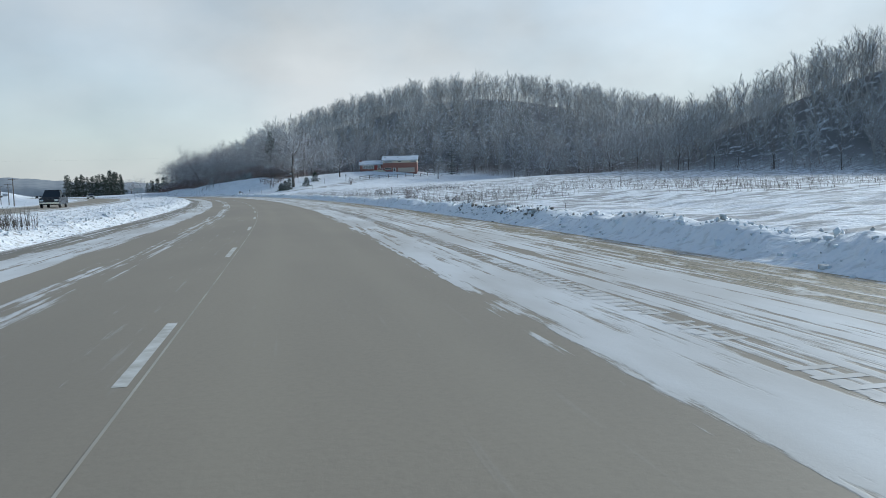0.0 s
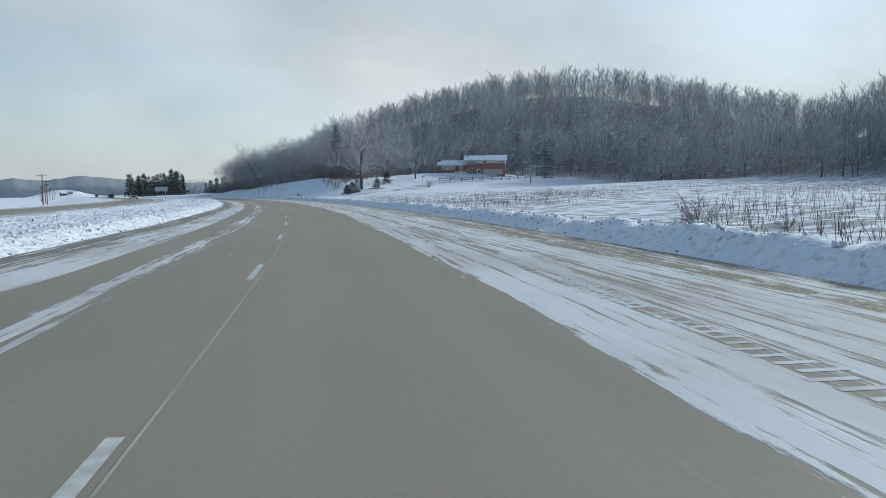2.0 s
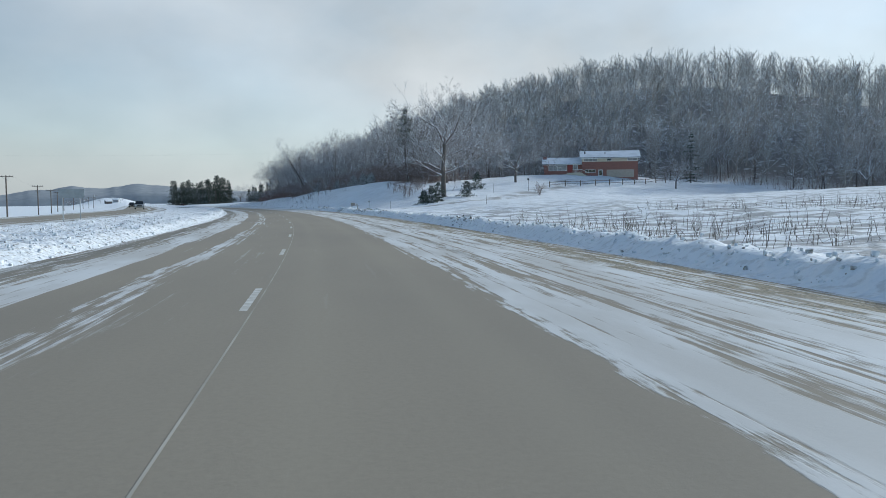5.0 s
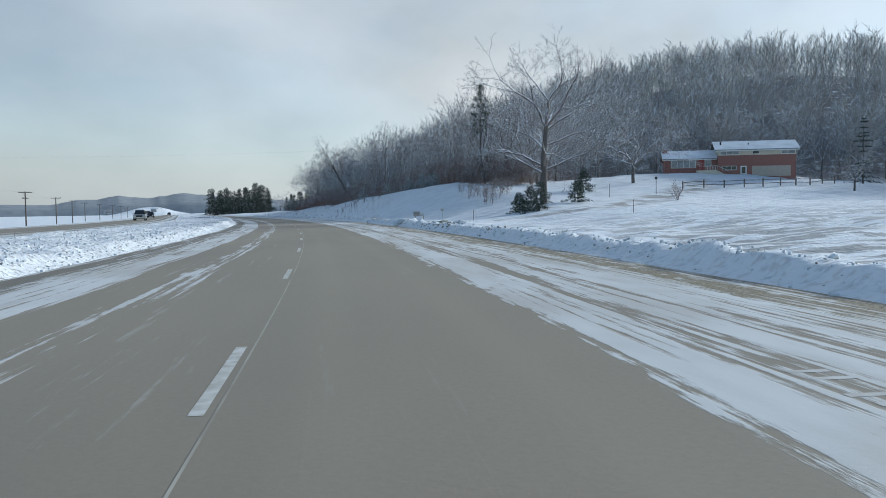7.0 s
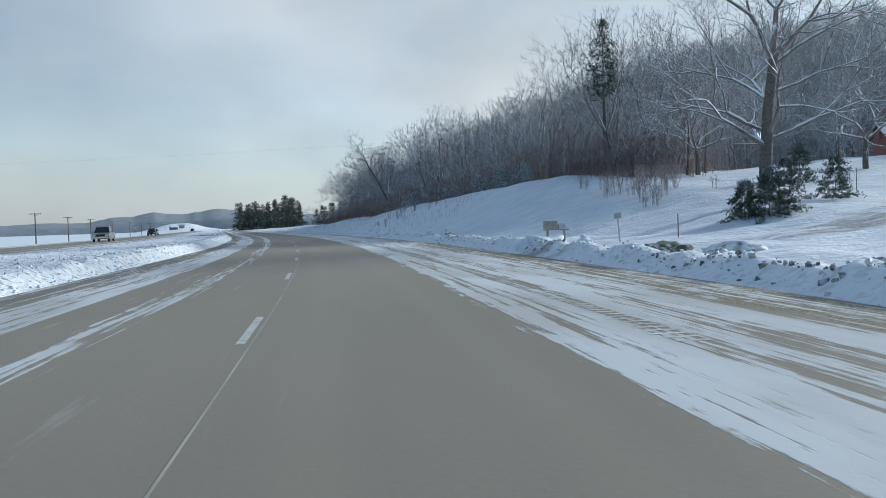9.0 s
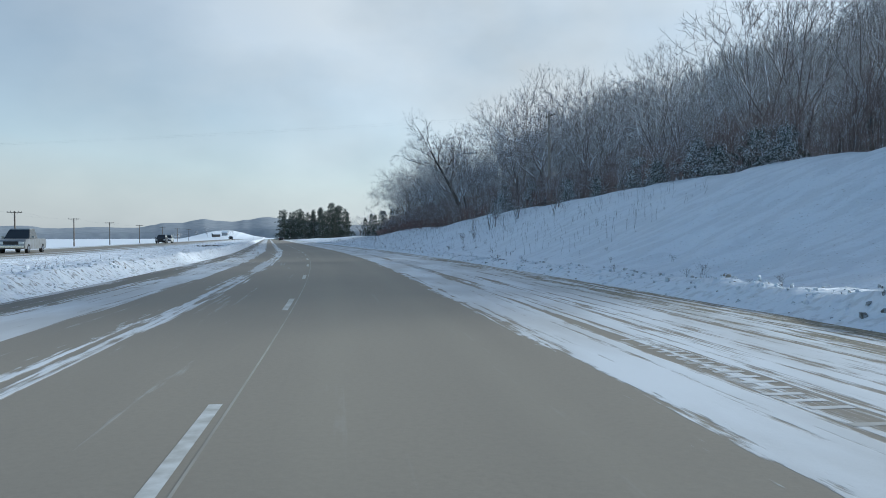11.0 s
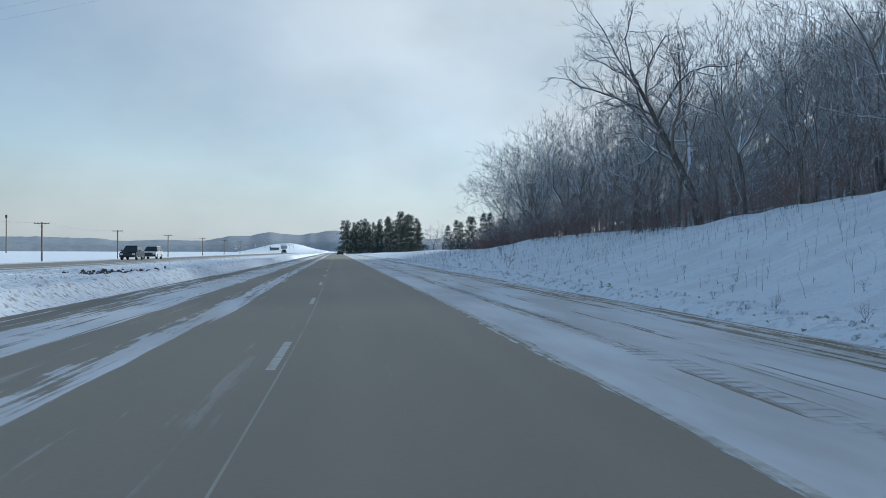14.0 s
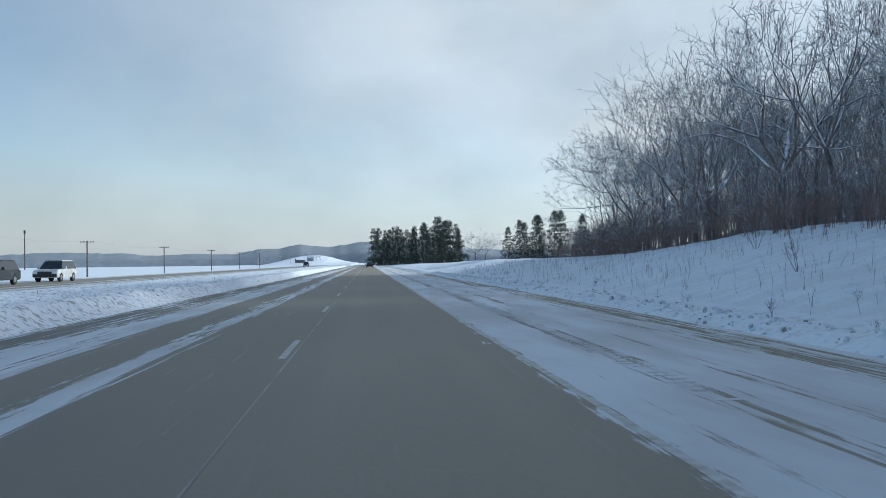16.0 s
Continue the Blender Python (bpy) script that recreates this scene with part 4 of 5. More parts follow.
def shrub(x, y, h, n, seed, label, mat=BRUSH, fan=0.35):
    g = np.random.RandomState(seed)
    segs = []
    for i in range(n):
        d = _unit(np.array([g.randn() * fan, g.randn() * fan, 1.0]))
        hh = h * (0.6 + 0.5 * g.rand())
        p = np.array([g.randn() * 0.08 * h / 2, g.randn() * 0.08 * h / 2, 0])
        grow(g, segs, p, d, hh, 0.017 * h / 1.5, 0, 2, [(3, 5, 0.4, 0.5, 0.03), (2, 4, 0.5, 0.6, 0.05, 0.3), (1, 0, 0, 0, 0, 0.2)])
    v, q, t = tubes(segs, 3)
    ob = part("shrub", fast_mesh("shrub", v, q, t), mat, None, m=pose(x, y, ground_at(x, y) - 0.05))
    return tagged(ob, label, "shrub")


for k, (x, y, h) in enumerate(((80.6, 338.6, 2.5), (80.5, 332.4, 2.7), (77.6, 326.6, 1.2), (80.5, 327.8, 2.0), (83.4, 333.8, 2.2), (83.7, 341.3, 2.0), (83.5, 342.1, 1.8), (76.9, 327.7, 1.0), (82.7, 331.1, 2.4), (82.0, 328.7, 2.2), (81.0, 332.5, 2.2), (84.0, 324.0, 2.2), (81.5, 318.0, 1.8))):
    shrub(x, y, h, 3 + k % 3, 60 + k, "thin leafless sapling on the snowy roadside bank", TWIG, 0.22)
shrub(86.8, 347.5, 3.0, 8, 2, "thin bare saplings in snow at the wood's edge")
shrub(88.4, 351.5, 2.6, 8, 3, "thin bare saplings in snow at the wood's edge")
shrub(87.4, 355.0, 2.2, 6, 4, "thin bare saplings in snow at the wood's edge")
shrub(107.0, 262.0, 2.2, 16, 5, "rounded bare bush on the lawn")
shrub(40.3, 88.8, 1.1, 20, 6, "rounded bare bush standing at the field's edge", fan=0.5)
shrub(45.5, 90.5, 0.6, 10, 16, "low dry tuft in the snowy field", fan=0.5)
shrub(76, 381, 1.1, 3, 7, "lone dry stalk on the bank")
shrub(79, 398, 1.3, 3, 8, "lone dry stalk on the bank")
shrub(82, 407, 1.6, 4, 9, "lone dry stalk on the bank")


# ---- conifers ----
def conifer(name, label, x, y, h, seed, width=0.26, whorls=16, clumps=7, mat=NEEDLE, clear=0.05, wild=0.15, group="", tuft=0.0, fine=1.0):
    g = np.random.RandomState(seed)
    root = new(name)
    tr, nd = [], []
    top = np.array([0, 0, h])
    tr.append((np.zeros(3), top, 0.016 * h, 0.0, 0))
    for w in range(whorls):
        f = clear + (1 - clear) * (w + 0.5 * g.rand()) / whorls
        z = f * h
        reach = h * width * (1 - f) ** 0.8 * (1 + wild * g.randn()) + 0.12
        m = 5 + g.randint(3)
        for k in range(m):
            a = 6.283 * (k + 0.7 * g.rand()) / m
            L = reach * (0.7 + 0.45 * g.rand())
            b0 = np.array([0, 0, z])
            b1 = b0 + np.array([math.cos(a) * L, math.sin(a) * L, L * (0.10 - 0.35 * (1 - f))])
            tr.append((b0, b1, 0.004 * h, 0.0, 0))
            for c in range(clumps):
                t = (c + 0.6) / clumps
                p = b0 + (b1 - b0) * t
                d = _unit(np.array([math.cos(a), math.sin(a), -0.15]) + g.randn(3) * 0.75)
                l = (0.22 + 0.10 * L) * (0.7 + 0.6 * g.rand()) * max(1.0, h / 11)
                if tuft:
                    p = b0 + (b1 - b0) * (0.45 + 0.6 * t) + g.randn(3) * tuft
                    d = _unit(g.randn(3) + np.array([0, 0, 0.5]))
                l *= fine
                nd.append((p - d * l * 0.25, p + d * l, 0.13 * l + 0.03 * fine, 0.0, 0))
    v, q, t = tubes(tr, 5)
    part("trunk", fast_mesh("trunk", v, q, t), BARK, root)
    v, q, t = tubes(nd, 4)
    part("crown", fast_mesh("crown", v, q, t), mat, root)
    root.matrix_basis = pose(x, y, ground_at(x, y) - 0.1)
    return tagged(root, label, "tree", group)


conifer("pine_tree", "tall dark white pine rising above the bare trees", 90.9, 288.1, 14.6, 1, 0.24, 8, 30, clear=0.52, wild=0.45, tuft=0.27, fine=0.55)
for k, (x, y, h) in enumerate(((84.9, 256.4, 3.4), (86.3, 257.0, 3.9), (83.9, 257.2, 2.6), (92.5, 260.3, 3.4), (99.5, 272.3, 3.9))):
    conifer("spruce_tree", "young dark spruce in snow at the oak's foot", x, y, 0.80 * h, 30 + k, 0.52, 14, 34, wild=0.3, tuft=0.08, fine=0.36, group="young spruces by the drive")
conifer("spruce_tree", "snow-laden spruce among bare trees behind the house", 150, 277, 11, 44, 0.22, 14, 6)
junipers = [(87.2, 350.6, 3.2), (86.0, 347.6, 2.3), (88.0, 343.0, 3.0), (86.6, 297.5, 1.9), (87.2, 301.0, 2.4), (86.9, 304.5, 1.8), (87.6, 308.0, 2.5), (87.0, 312.5, 1.7), (87.8, 317.0, 2.3), (87.5, 324.0, 1.8), (87.3, 331.0, 2.0)]
for k, (x, y, h) in enumerate(junipers):
    conifer("juniper_bush", "snow-laden juniper at the wood's edge", x, y, h, 45 + k, 0.6, 8, 20, SNOWY_NEEDLE, wild=0.35, tuft=0.17, fine=0.5, group="junipers of the wood's edge")
rng = np.random.RandomState(77)
stand = [(70.0, 752, 15), (72.5, 760, 12.5), (75, 748, 11.5), (78.5, 735, 12.5), (82, 720, 12), (84.5, 705, 11), (87.4, 690, 12.5), (90.5, 700, 12.0), (93.5, 706, 15.5), (95.5, 716, 16),
         (97.5, 710, 14.0), (100, 716, 14.5), (101.5, 708, 13), (76, 765, 14), (80, 770, 15), (86, 745, 13), (90, 740, 14), (68.5, 775, 15), (71, 790, 15.5), (104, 722, 12), (80, 728, 12.5), (85, 714, 13), (73.5, 744, 13), (99, 720, 15), (92, 695, 12), (74, 756, 11), (81, 725, 10), (83, 712, 10.5), (89, 694, 10.5), (95, 700, 11), (103, 714, 11), (96, 703, 14), (77, 742, 14), (88, 700, 13.5)]
pine0 = conifer("pine_tree", "dark evergreen in the roadside pine stand", *stand[0], 60, 0.24, 14, 11, FAR_NEEDLE, clear=0.08, wild=0.4, tuft=0.35, group="pine stand")
pine1 = conifer("pine_tree", "dark evergreen in the roadside pine stand", *stand[1], 61, 0.24, 13, 11, FAR_NEEDLE, clear=0.05, wild=0.35, tuft=0.30, group="pine stand")
for k, (x, y, h) in enumerate(stand[2:]):
    base, bh = ((pine0, 15.0), (pine1, 12.5))[k % 2]
    put_copy(base, x, y, rng.rand() * 360, 1.22 * h / bh)
fir = conifer("spruce_tree", "dark evergreen beyond the wood's end", 104, 519, 8.0, 62, 0.25, 20, 14, FAR_NEEDLE, wild=0.25, tuft=0.16, fine=0.7, group="evergreens beyond the wood")
for x, y, h in ((91, 522, 6), (92.6, 519, 7.2), (94.2, 523, 7.0), (95.8, 520, 8.0), (97.6, 526, 8.5), (99.6, 522, 9.0), (102, 527, 9.5)):
    put_copy(fir, x, y, rng.rand() * 360, h / 8.0)


# ---- snow clods on the banks ----
def clods(n, place, lo, hi, seed):
    g = np.random.RandomState(seed)
    ico = bmesh.new()
    bmesh.ops.create_cube(ico, size=1.5)
    bv = np.array([v.co[:] for v in ico.verts])
    bq = np.array([[v.index for v in f.verts] for f in ico.faces])
    ico.free()
    out = []
    for i in range(n):
        x, y = place(g)
        r = lo + (hi - lo) * g.rand() ** 2.5
        s = r * (0.6 + 0.65 * g.rand(len(bv)))[:, None] * (0.6 + 0.8 * g.rand(3))[None]
        a = g.rand() * 6.28
        b = g.randn() * 0.5
        R = np.array([[math.cos(a), -math.sin(a), 0], [math.sin(a), math.cos(a), 0], [0, 0, 1]]) @ np.array([[1, 0, 0], [0, math.cos(b), -math.sin(b)], [0, math.sin(b), math.cos(b)]])
        out.append(((bv * s) @ R.T + np.array([x, y, ground_at(x, y) + r * 0.05]), bq, np.zeros((0, 3), int)))
    return stack(out)


def bank_place(g):
    s = -8 + 283 * g.rand()
    p = on_road(s, 9.85 + 0.48 * g.randn())
    return p.x, p.y


def median_place(g):
    s = 10 + (255 if g.rand() < 0.85 else 400) * g.rand()
    p = on_road(s, -6.3 - abs(g.randn()) * 2.8)
    return p.x, p.y


v, q, t = clods(5600, bank_place, 0.015, 0.065, 4)
tagged(part("snow_clods", fast_mesh("snow_clods", v, q, t), DIRTY_SNOW), "ploughed lumps of grey snow along the shoulder", "snow", kind="stuff")
v, q, t = clods(3600, median_place, 0.015, 0.055, 12)
tagged(part("snow_clods", fast_mesh("snow_clods", v, q, t), DIRTY_SNOW), "gritty thrown lumps along the median", "snow", kind="stuff")


TURF = material("frozen_turf", (0.13, 0.12, 0.10), 0.95, second=(0.55, 0.56, 0.57), scale=5, contrast=(0.42, 0.62), bump=0.6)


def turf_place(g):
    while True:
        s = 20 + 250 * g.rand()
        if vnoise(np.array([s * 0.11]), np.array([2.5]))[0] > 0.55:
            p = on_road(s, 9.75 + 0.3 * g.randn())
            return p.x, p.y


v, q, t = clods(700, turf_place, 0.015, 0.085, 14)
tagged(part("turf_clods", fast_mesh("turf_clods", v, q, t), TURF), "dark frozen turf lumps on the ploughed bank", "turf", kind="stuff")


def soil_place(g):
    return 54.2 + 1.2 * g.randn() * 0.7, 371.0 + 1.6 * g.randn() * 0.8


SOIL = material("torn_soil", (0.05, 0.042, 0.035), 0.95, second=(0.12, 0.10, 0.085), scale=5, bump=0.6)
v, q, t = clods(260, soil_place, 0.03, 0.12, 15)
tagged(part("soil_clods", fast_mesh("soil_clods", v, q, t), SOIL), "dark torn soil lying on the median snow", "soil", kind="stuff")
v, q, t = clods(6800, median_place, 0.015, 0.065, 6)
tagged(part("snow_clods", fast_mesh("snow_clods", v, q, t), SNOW), "lumps of thrown snow along the median", "snow", kind="stuff")


def foot_place(g):
    s = 272 + 170 * g.rand()
    p = on_road(s, 9.4 + 0.42 * g.randn())
    return p.x, p.y


v, q, t = clods(2600, foot_place, 0.015, 0.07, 9)
tagged(part("snow_clods", fast_mesh("snow_clods", v, q, t), DIRTY_SNOW), "gritty small lumps at the foot of the bank", "snow", kind="stuff")


# ---- boxes and other small shapes ----
def box(bm, x0, x1, y0, y1, z0, z1, bevel=0.0):
    r = bmesh.ops.create_cube(bm, size=1.0)
    for v in r["verts"]:
        v.co = Vector((x0 + (v.co.x + 0.5) * (x1 - x0), y0 + (v.co.y + 0.5) * (y1 - y0), z0 + (v.co.z + 0.5) * (z1 - z0)))
    if bevel:
        bmesh.ops.bevel(bm, geom=list({e for v in r["verts"] for e in v.link_edges}), offset=bevel, segments=2, affect="EDGES", profile=0.5)
    return bm


def boxed(*dims, bevel=0.0):
    return box(bmesh.new(), *dims, bevel=bevel)


def rod(p0, p1, r0, r1, sides=8):
    v, q, t = tubes([(np.array(p0, float), np.array(p1, float), r0, r1, 0)], sides)
    bm = bmesh.new()
    vs = [bm.verts.new(c) for c in v]
    for f in list(q) + list(t):
        bm.faces.new([vs[i] for i in f])
    for ring in (vs[:sides], vs[sides:]):
        if r1 > 0 or ring is vs[:sides]:
            try:
                bm.faces.new(ring)
            except ValueError:
                pass
    bmesh.ops.recalc_face_normals(bm, faces=bm.faces)
    return bm


# ---- utility poles and wires ----
def utility_pole(x, y, h, turn, label, arms=1, wood=POLE_WOOD):
    root = new("utility_pole")
    part("post", rod((0, 0, -0.5), (0, 0, h), 0.16, 0.12, 10), wood, root)
    for a in range(arms):
        z = h - 0.25 - 1.2 * a
        w = 1.25 if a == 0 else 0.6
        part("crossarm", boxed(-w, w, -0.16, -0.05, z - 0.06, z + 0.06, bevel=0.01), POLE_WOOD, root)
        for k in (-1, -0.55, 0.55, 1):
            part("insulator", rod((k * (w - 0.08), -0.10, z + 0.06), (k * (w - 0.08), -0.10, z + 0.24), 0.045, 0.03, 8), BLACK_METAL, root)
    for k in (-1, 1):
        part("brace", rod((k * 0.62, -0.1, h - 0.31), (0, -0.1, h - 0.95), 0.02, 0.02, 6), GALV, root)
    root.matrix_basis = pose(x, y, ground_at(x, y), 0, 0, turn)
    return tagged(root, label, "utility pole", "poles along the highway")


POLES = [(18.5, 305.5), (18.3, 363.0), (16.5, 421.0), (13.9, 479.4), (12.0, 537.5), (12.5, 596.0), (14.0, 654.0), (14.5, 712.0), (15.0, 770.0)]
for k, (x, y) in enumerate(POLES):
    utility_pole(x, y, 7.6 if k else 8.3, 4, "weathered wooden utility pole with crossarm beyond the highway", 2 if k == 1 else 1)


def wire(points, sag, label, thick=0.006):
    cu = bpy.data.curves.new("power_line", "CURVE")
    cu.dimensions, cu.bevel_depth, cu.bevel_resolution = "3D", thick, 1
    for (a, b) in zip(points, points[1:]):
        sp = cu.splines.new("POLY")
        sp.points.add(12)
        for i in range(13):
            f = i / 12
            p = Vector(a).lerp(Vector(b), f)
            sp.points[i].co = (p.x, p.y, p.z - sag * 4 * f * (1 - f), 1)
    cu.materials.append(WIRE)
    return tagged(new("power_line", cu), label, "power line")


for dx in (-1.15, 0.7, 1.15):
    wire([(x + dx, y, ground_at(x, y) + (7.6 if k else 8.3) - 0.02) for k, (x, y) in enumerate(POLES)], 0.7, "thin overhead wire between the roadside poles", 0.003)
# the pole in the wood whose wires cross the highway
utility_pole(90.0, 343.5, 9.8, 90, "pale bare utility pole standing among the trees", 1, PALE_POLE)
utility_pole(-10.0, 420.0, 18.0, 60, "tall wooden pole beyond the opposite carriageway", 1)
for dy in (-0.9, 0.9):
    wire([(90.0, 343.5 + dy, ground_at(90, 343.5) + 9.7), (-10.0, 420.0 + dy, ground_at(-10, 420) + 17.9)], 0.5, "thin wire crossing high over the highway", 0.0028)


mast = new("radio_mast")
part("shaft", rod((0, 0, -3), (0, 0, 36), 0.6, 0.5, 8), POLE_WOOD, mast)
part("antenna_ring", rod((0, 0, 34.0), (0, 0, 37.0), 1.0, 1.0, 8), BLACK_METAL, mast)
mast.matrix_basis = pose(-253, 1180, ground_at(-253, 1180))
tagged(mast, "slim grey mast far beyond the snowy fields", "mast")


# ---- the red brick house above the field ----
def window_part(parent, x0, x1, z0, z1, y, lites=1, glass=GLASS):
    w = part("window", boxed(x0, x1, y - 0.07, y + 0.05, z0, z1, bevel=0.01), TRIM_WHITE, parent, "white-framed window")
    n = lites
    step = (x1 - x0 - 0.1) / n
    for k in range(n):
        a = x0 + 0.08 + k * step
        part("pane", boxed(a, a + step - 0.06, y - 0.085, y - 0.072, z0 + 0.09, z1 - 0.09), glass, w)
    return w


def gable_roof(x0, x1, y0, y1, z, rise, thick, over):
    """A low gable with its ridge along x, with thickness."""
    bm = bmesh.new()
    yc = (y0 + y1) / 2
    prof = [(y0 - over, z - 0.1), (yc, z + rise), (y1 + over, z - 0.1)]
    ends = []
    for x in (x0 - over, x1 + over):
        lo = [bm.verts.new((x, y, h)) for y, h in prof]
        hi = [bm.verts.new((x, y, h + thick)) for y, h in prof]
        ends.append((lo, hi))
    (l0, h0), (l1, h1) = ends
    for i in range(2):
        bm.faces.new((h0[i], h1[i], h1[i + 1], h0[i + 1]))
        bm.faces.new((l0[i], l0[i + 1], l1[i + 1], l1[i]))
        for lo, hi in ends:
            bm.faces.new((lo[i], hi[i], hi[i + 1], lo[i + 1]))
    bm.faces.new((l0[0], l1[0], h1[0], h0[0]))
    bm.faces.new((l0[2], h0[2], h1[2], l1[2]))
    bmesh.ops.recalc_face_normals(bm, faces=bm.faces)
    return bm


def gable_wall(x, y0, y1, z, rise, t):
    bm = bmesh.new()
    yc = (y0 + y1) / 2
    a = [bm.verts.new((x, y, h)) for y, h in ((y0, z), (y1, z), (yc, z + rise))]
    b = [bm.verts.new((x + t, y, h)) for y, h in ((y0, z), (y1, z), (yc, z + rise))]
    bm.faces.new(a), bm.faces.new(b)
    for i in range(3):
        j = (i + 1) % 3
        bm.faces.new((a[i], a[j], b[j], b[i]))
    bmesh.ops.recalc_face_normals(bm, faces=bm.faces)
    return bm


HOUSE_Z = 6.8
house = new("house")
house.matrix_basis = pose(126.2, 280.6, HOUSE_Z, 0, 0, -29.4) @ Matrix.Diagonal((0.92, 0.92, 0.80, 1))
W, DEP = 12.0, 7.6
part("wall", boxed(0, W, 0, DEP, -2.0, 2.80), BRICK_RED, house, "red brick lower walls")
part("wall", boxed(-0.03, W + 0.03, -0.03, DEP + 0.03, 2.80, 3.80), SIDING, house, "cream siding band")
part("roof", gable_roof(0, W, 0, DEP, 3.80, 1.75, 0.12, 0.55), ROOF_DARK, house)
part("roof_snow", gable_roof(0, W, 0.1, DEP - 0.1, 3.935, 1.72, 0.10, 0.56), ROOF_SNOW, house, "thin snow covering the roof")
part("wall", gable_wall(0.0, 0, DEP, 3.80, 1.65, 0.15), SIDING, house)
part("wall", gable_wall(W - 0.15, 0, DEP, 3.80, 1.65, 0.15), SIDING, house)
part("fascia", boxed(-0.5, W + 0.5, -0.62, -0.56, 3.56, 3.74), TRIM_WHITE, house)
window_part(house, 0.3, 3.3, 2.88, 3.62, -0.03, 3, CURTAIN)
window_part(house, 5.3, 6.4, 2.95, 3.62, -0.03, 1)
window_part(house, 9.7, 11.9, 2.88, 3.62, -0.03, 2, CURTAIN)
window_part(house, 0.6, 2.9, 0.05, 0.85, 0.0, 3)
gd = part("garage_door", boxed(5.3, 11.2, -0.05, 0.06, -1.2, 0.75, bevel=0.01), GARAGE, house, "wide beige garage door")
for k in range(4):
    part("panel", boxed(5.4, 11.1, -0.075, -0.052, -1.16 + 0.48 * k, -0.74 + 0.48 * k, bevel=0.006), GARAGE, gd)
dr = part("door", boxed(3.5, 4.45, -0.06, 0.06, -1.2, 0.80, bevel=0.01), TRIM_WHITE, house, "pale framed side door")
part("pane", boxed(3.68, 4.27, -0.085, -0.062, -0.6, 0.6), GLASS, dr)
for x in (0.6, 5.0):
    part("vent_pipe", rod((x, 1.9, 4.5), (x, 1.9, 5.55 if x < 1 else 5.2), 0.16 if x < 1 else 0.1, 0.12, 8), BLACK_METAL, house)
WL = 8.4
part("wall", boxed(-WL, -0.02, 0.9, 7.0, -1.5, 2.35), BRICK_RED, house, "red brick wing walls")
part("roof", gable_roof(-WL, -0.5, 0.9, 7.0, 2.35, 1.65, 0.1, 0.45), ROOF_DARK, house)
part("roof_snow", gable_roof(-WL, -0.5, 1.0, 6.9, 2.465, 1.62, 0.10, 0.46), ROOF_SNOW, house, "thin patchy snow on the wing's roof")
part("wall", gable_wall(-WL, 0.9, 7.0, 2.35, 1.55, 0.15), BRICK_RED, house)
part("fascia", boxed(-WL - 0.4, -0.1, 0.36, 0.42, 2.12, 2.28), TRIM_WHITE, house)
window_part(house, -7.4, -3.4, 0.65, 2.12, 0.9, 4, CURTAIN)
part("door", boxed(-3.1, -2.15, 0.84, 0.95, 0.1, 2.12, bevel=0.01), material("red_door", (0.28, 0.06, 0.05), 0.6), house, "dark red front door")
window_part(house, -2.0, -0.95, 0.9, 2.12, 0.9, 1, CURTAIN)
part("chimney", boxed(-WL - 0.3, -WL + 0.5, 3.0, 4.0, 1.9, 4.35, bevel=0.02), BRICK_RED, house, "short brick chimney on the wing")
porch = part("porch", boxed(-3.4, -0.2, -0.9, 0.88, -1.0, 0.08, bevel=0.02), SIDING, house, "raised porch floor")
for k in range(8):
    part("baluster", boxed(-2.0 + 0.25 * k, -1.95 + 0.25 * k, -0.85, -0.8, 0.08, 0.85), TRIM_WHITE, porch)
part("handrail", boxed(-2.1, -0.15, -0.88, -0.78, 0.85, 0.92), TRIM_WHITE, porch)
for k in range(5):
    part("step", boxed(-0.2 + 0.32 * k, 0.14 + 0.32 * k, -0.95, 0.0, -1.3, -0.08 - 0.2 * k), SIDING, porch)
part("handrail", rod((-0.2, -0.9, 0.9), (1.5, -0.9, -0.1), 0.045, 0.045, 6), TRIM_WHITE, porch)
tagged(house, "red brick split-level house with snowy roof", "house")


# ---- split-rail fence before the house ----
FENCE = [(113.8, 271.2), (117.0, 271.0), (120.2, 270.9), (123.4, 270.8), (126.6, 270.9), (129.6, 271.0), (132.5, 271.3), (135.4, 271.8), (138.3, 272.6), (141.2, 273.4)]
fence = new("fence")
for k, (x, y) in enumerate(FENCE):
    z = ground_at(x, y)
    part("post", boxed(x - 0.07, x + 0.07, y - 0.07, y + 0.07, z - 0.3, z + 1.12, bevel=0.015), FENCE_WOOD, fence)
    if k:
        px, py = FENCE[k - 1]
        pz = ground_at(px, py)
        for h in (0.45, 0.92):
            part("rail", rod((px, py - 0.1, pz + h), (x, y - 0.1, z + h), 0.055, 0.05, 6), FENCE_WOOD, fence)
tagged(fence, "dark wooden rail fence along the snowy lawn", "fence")


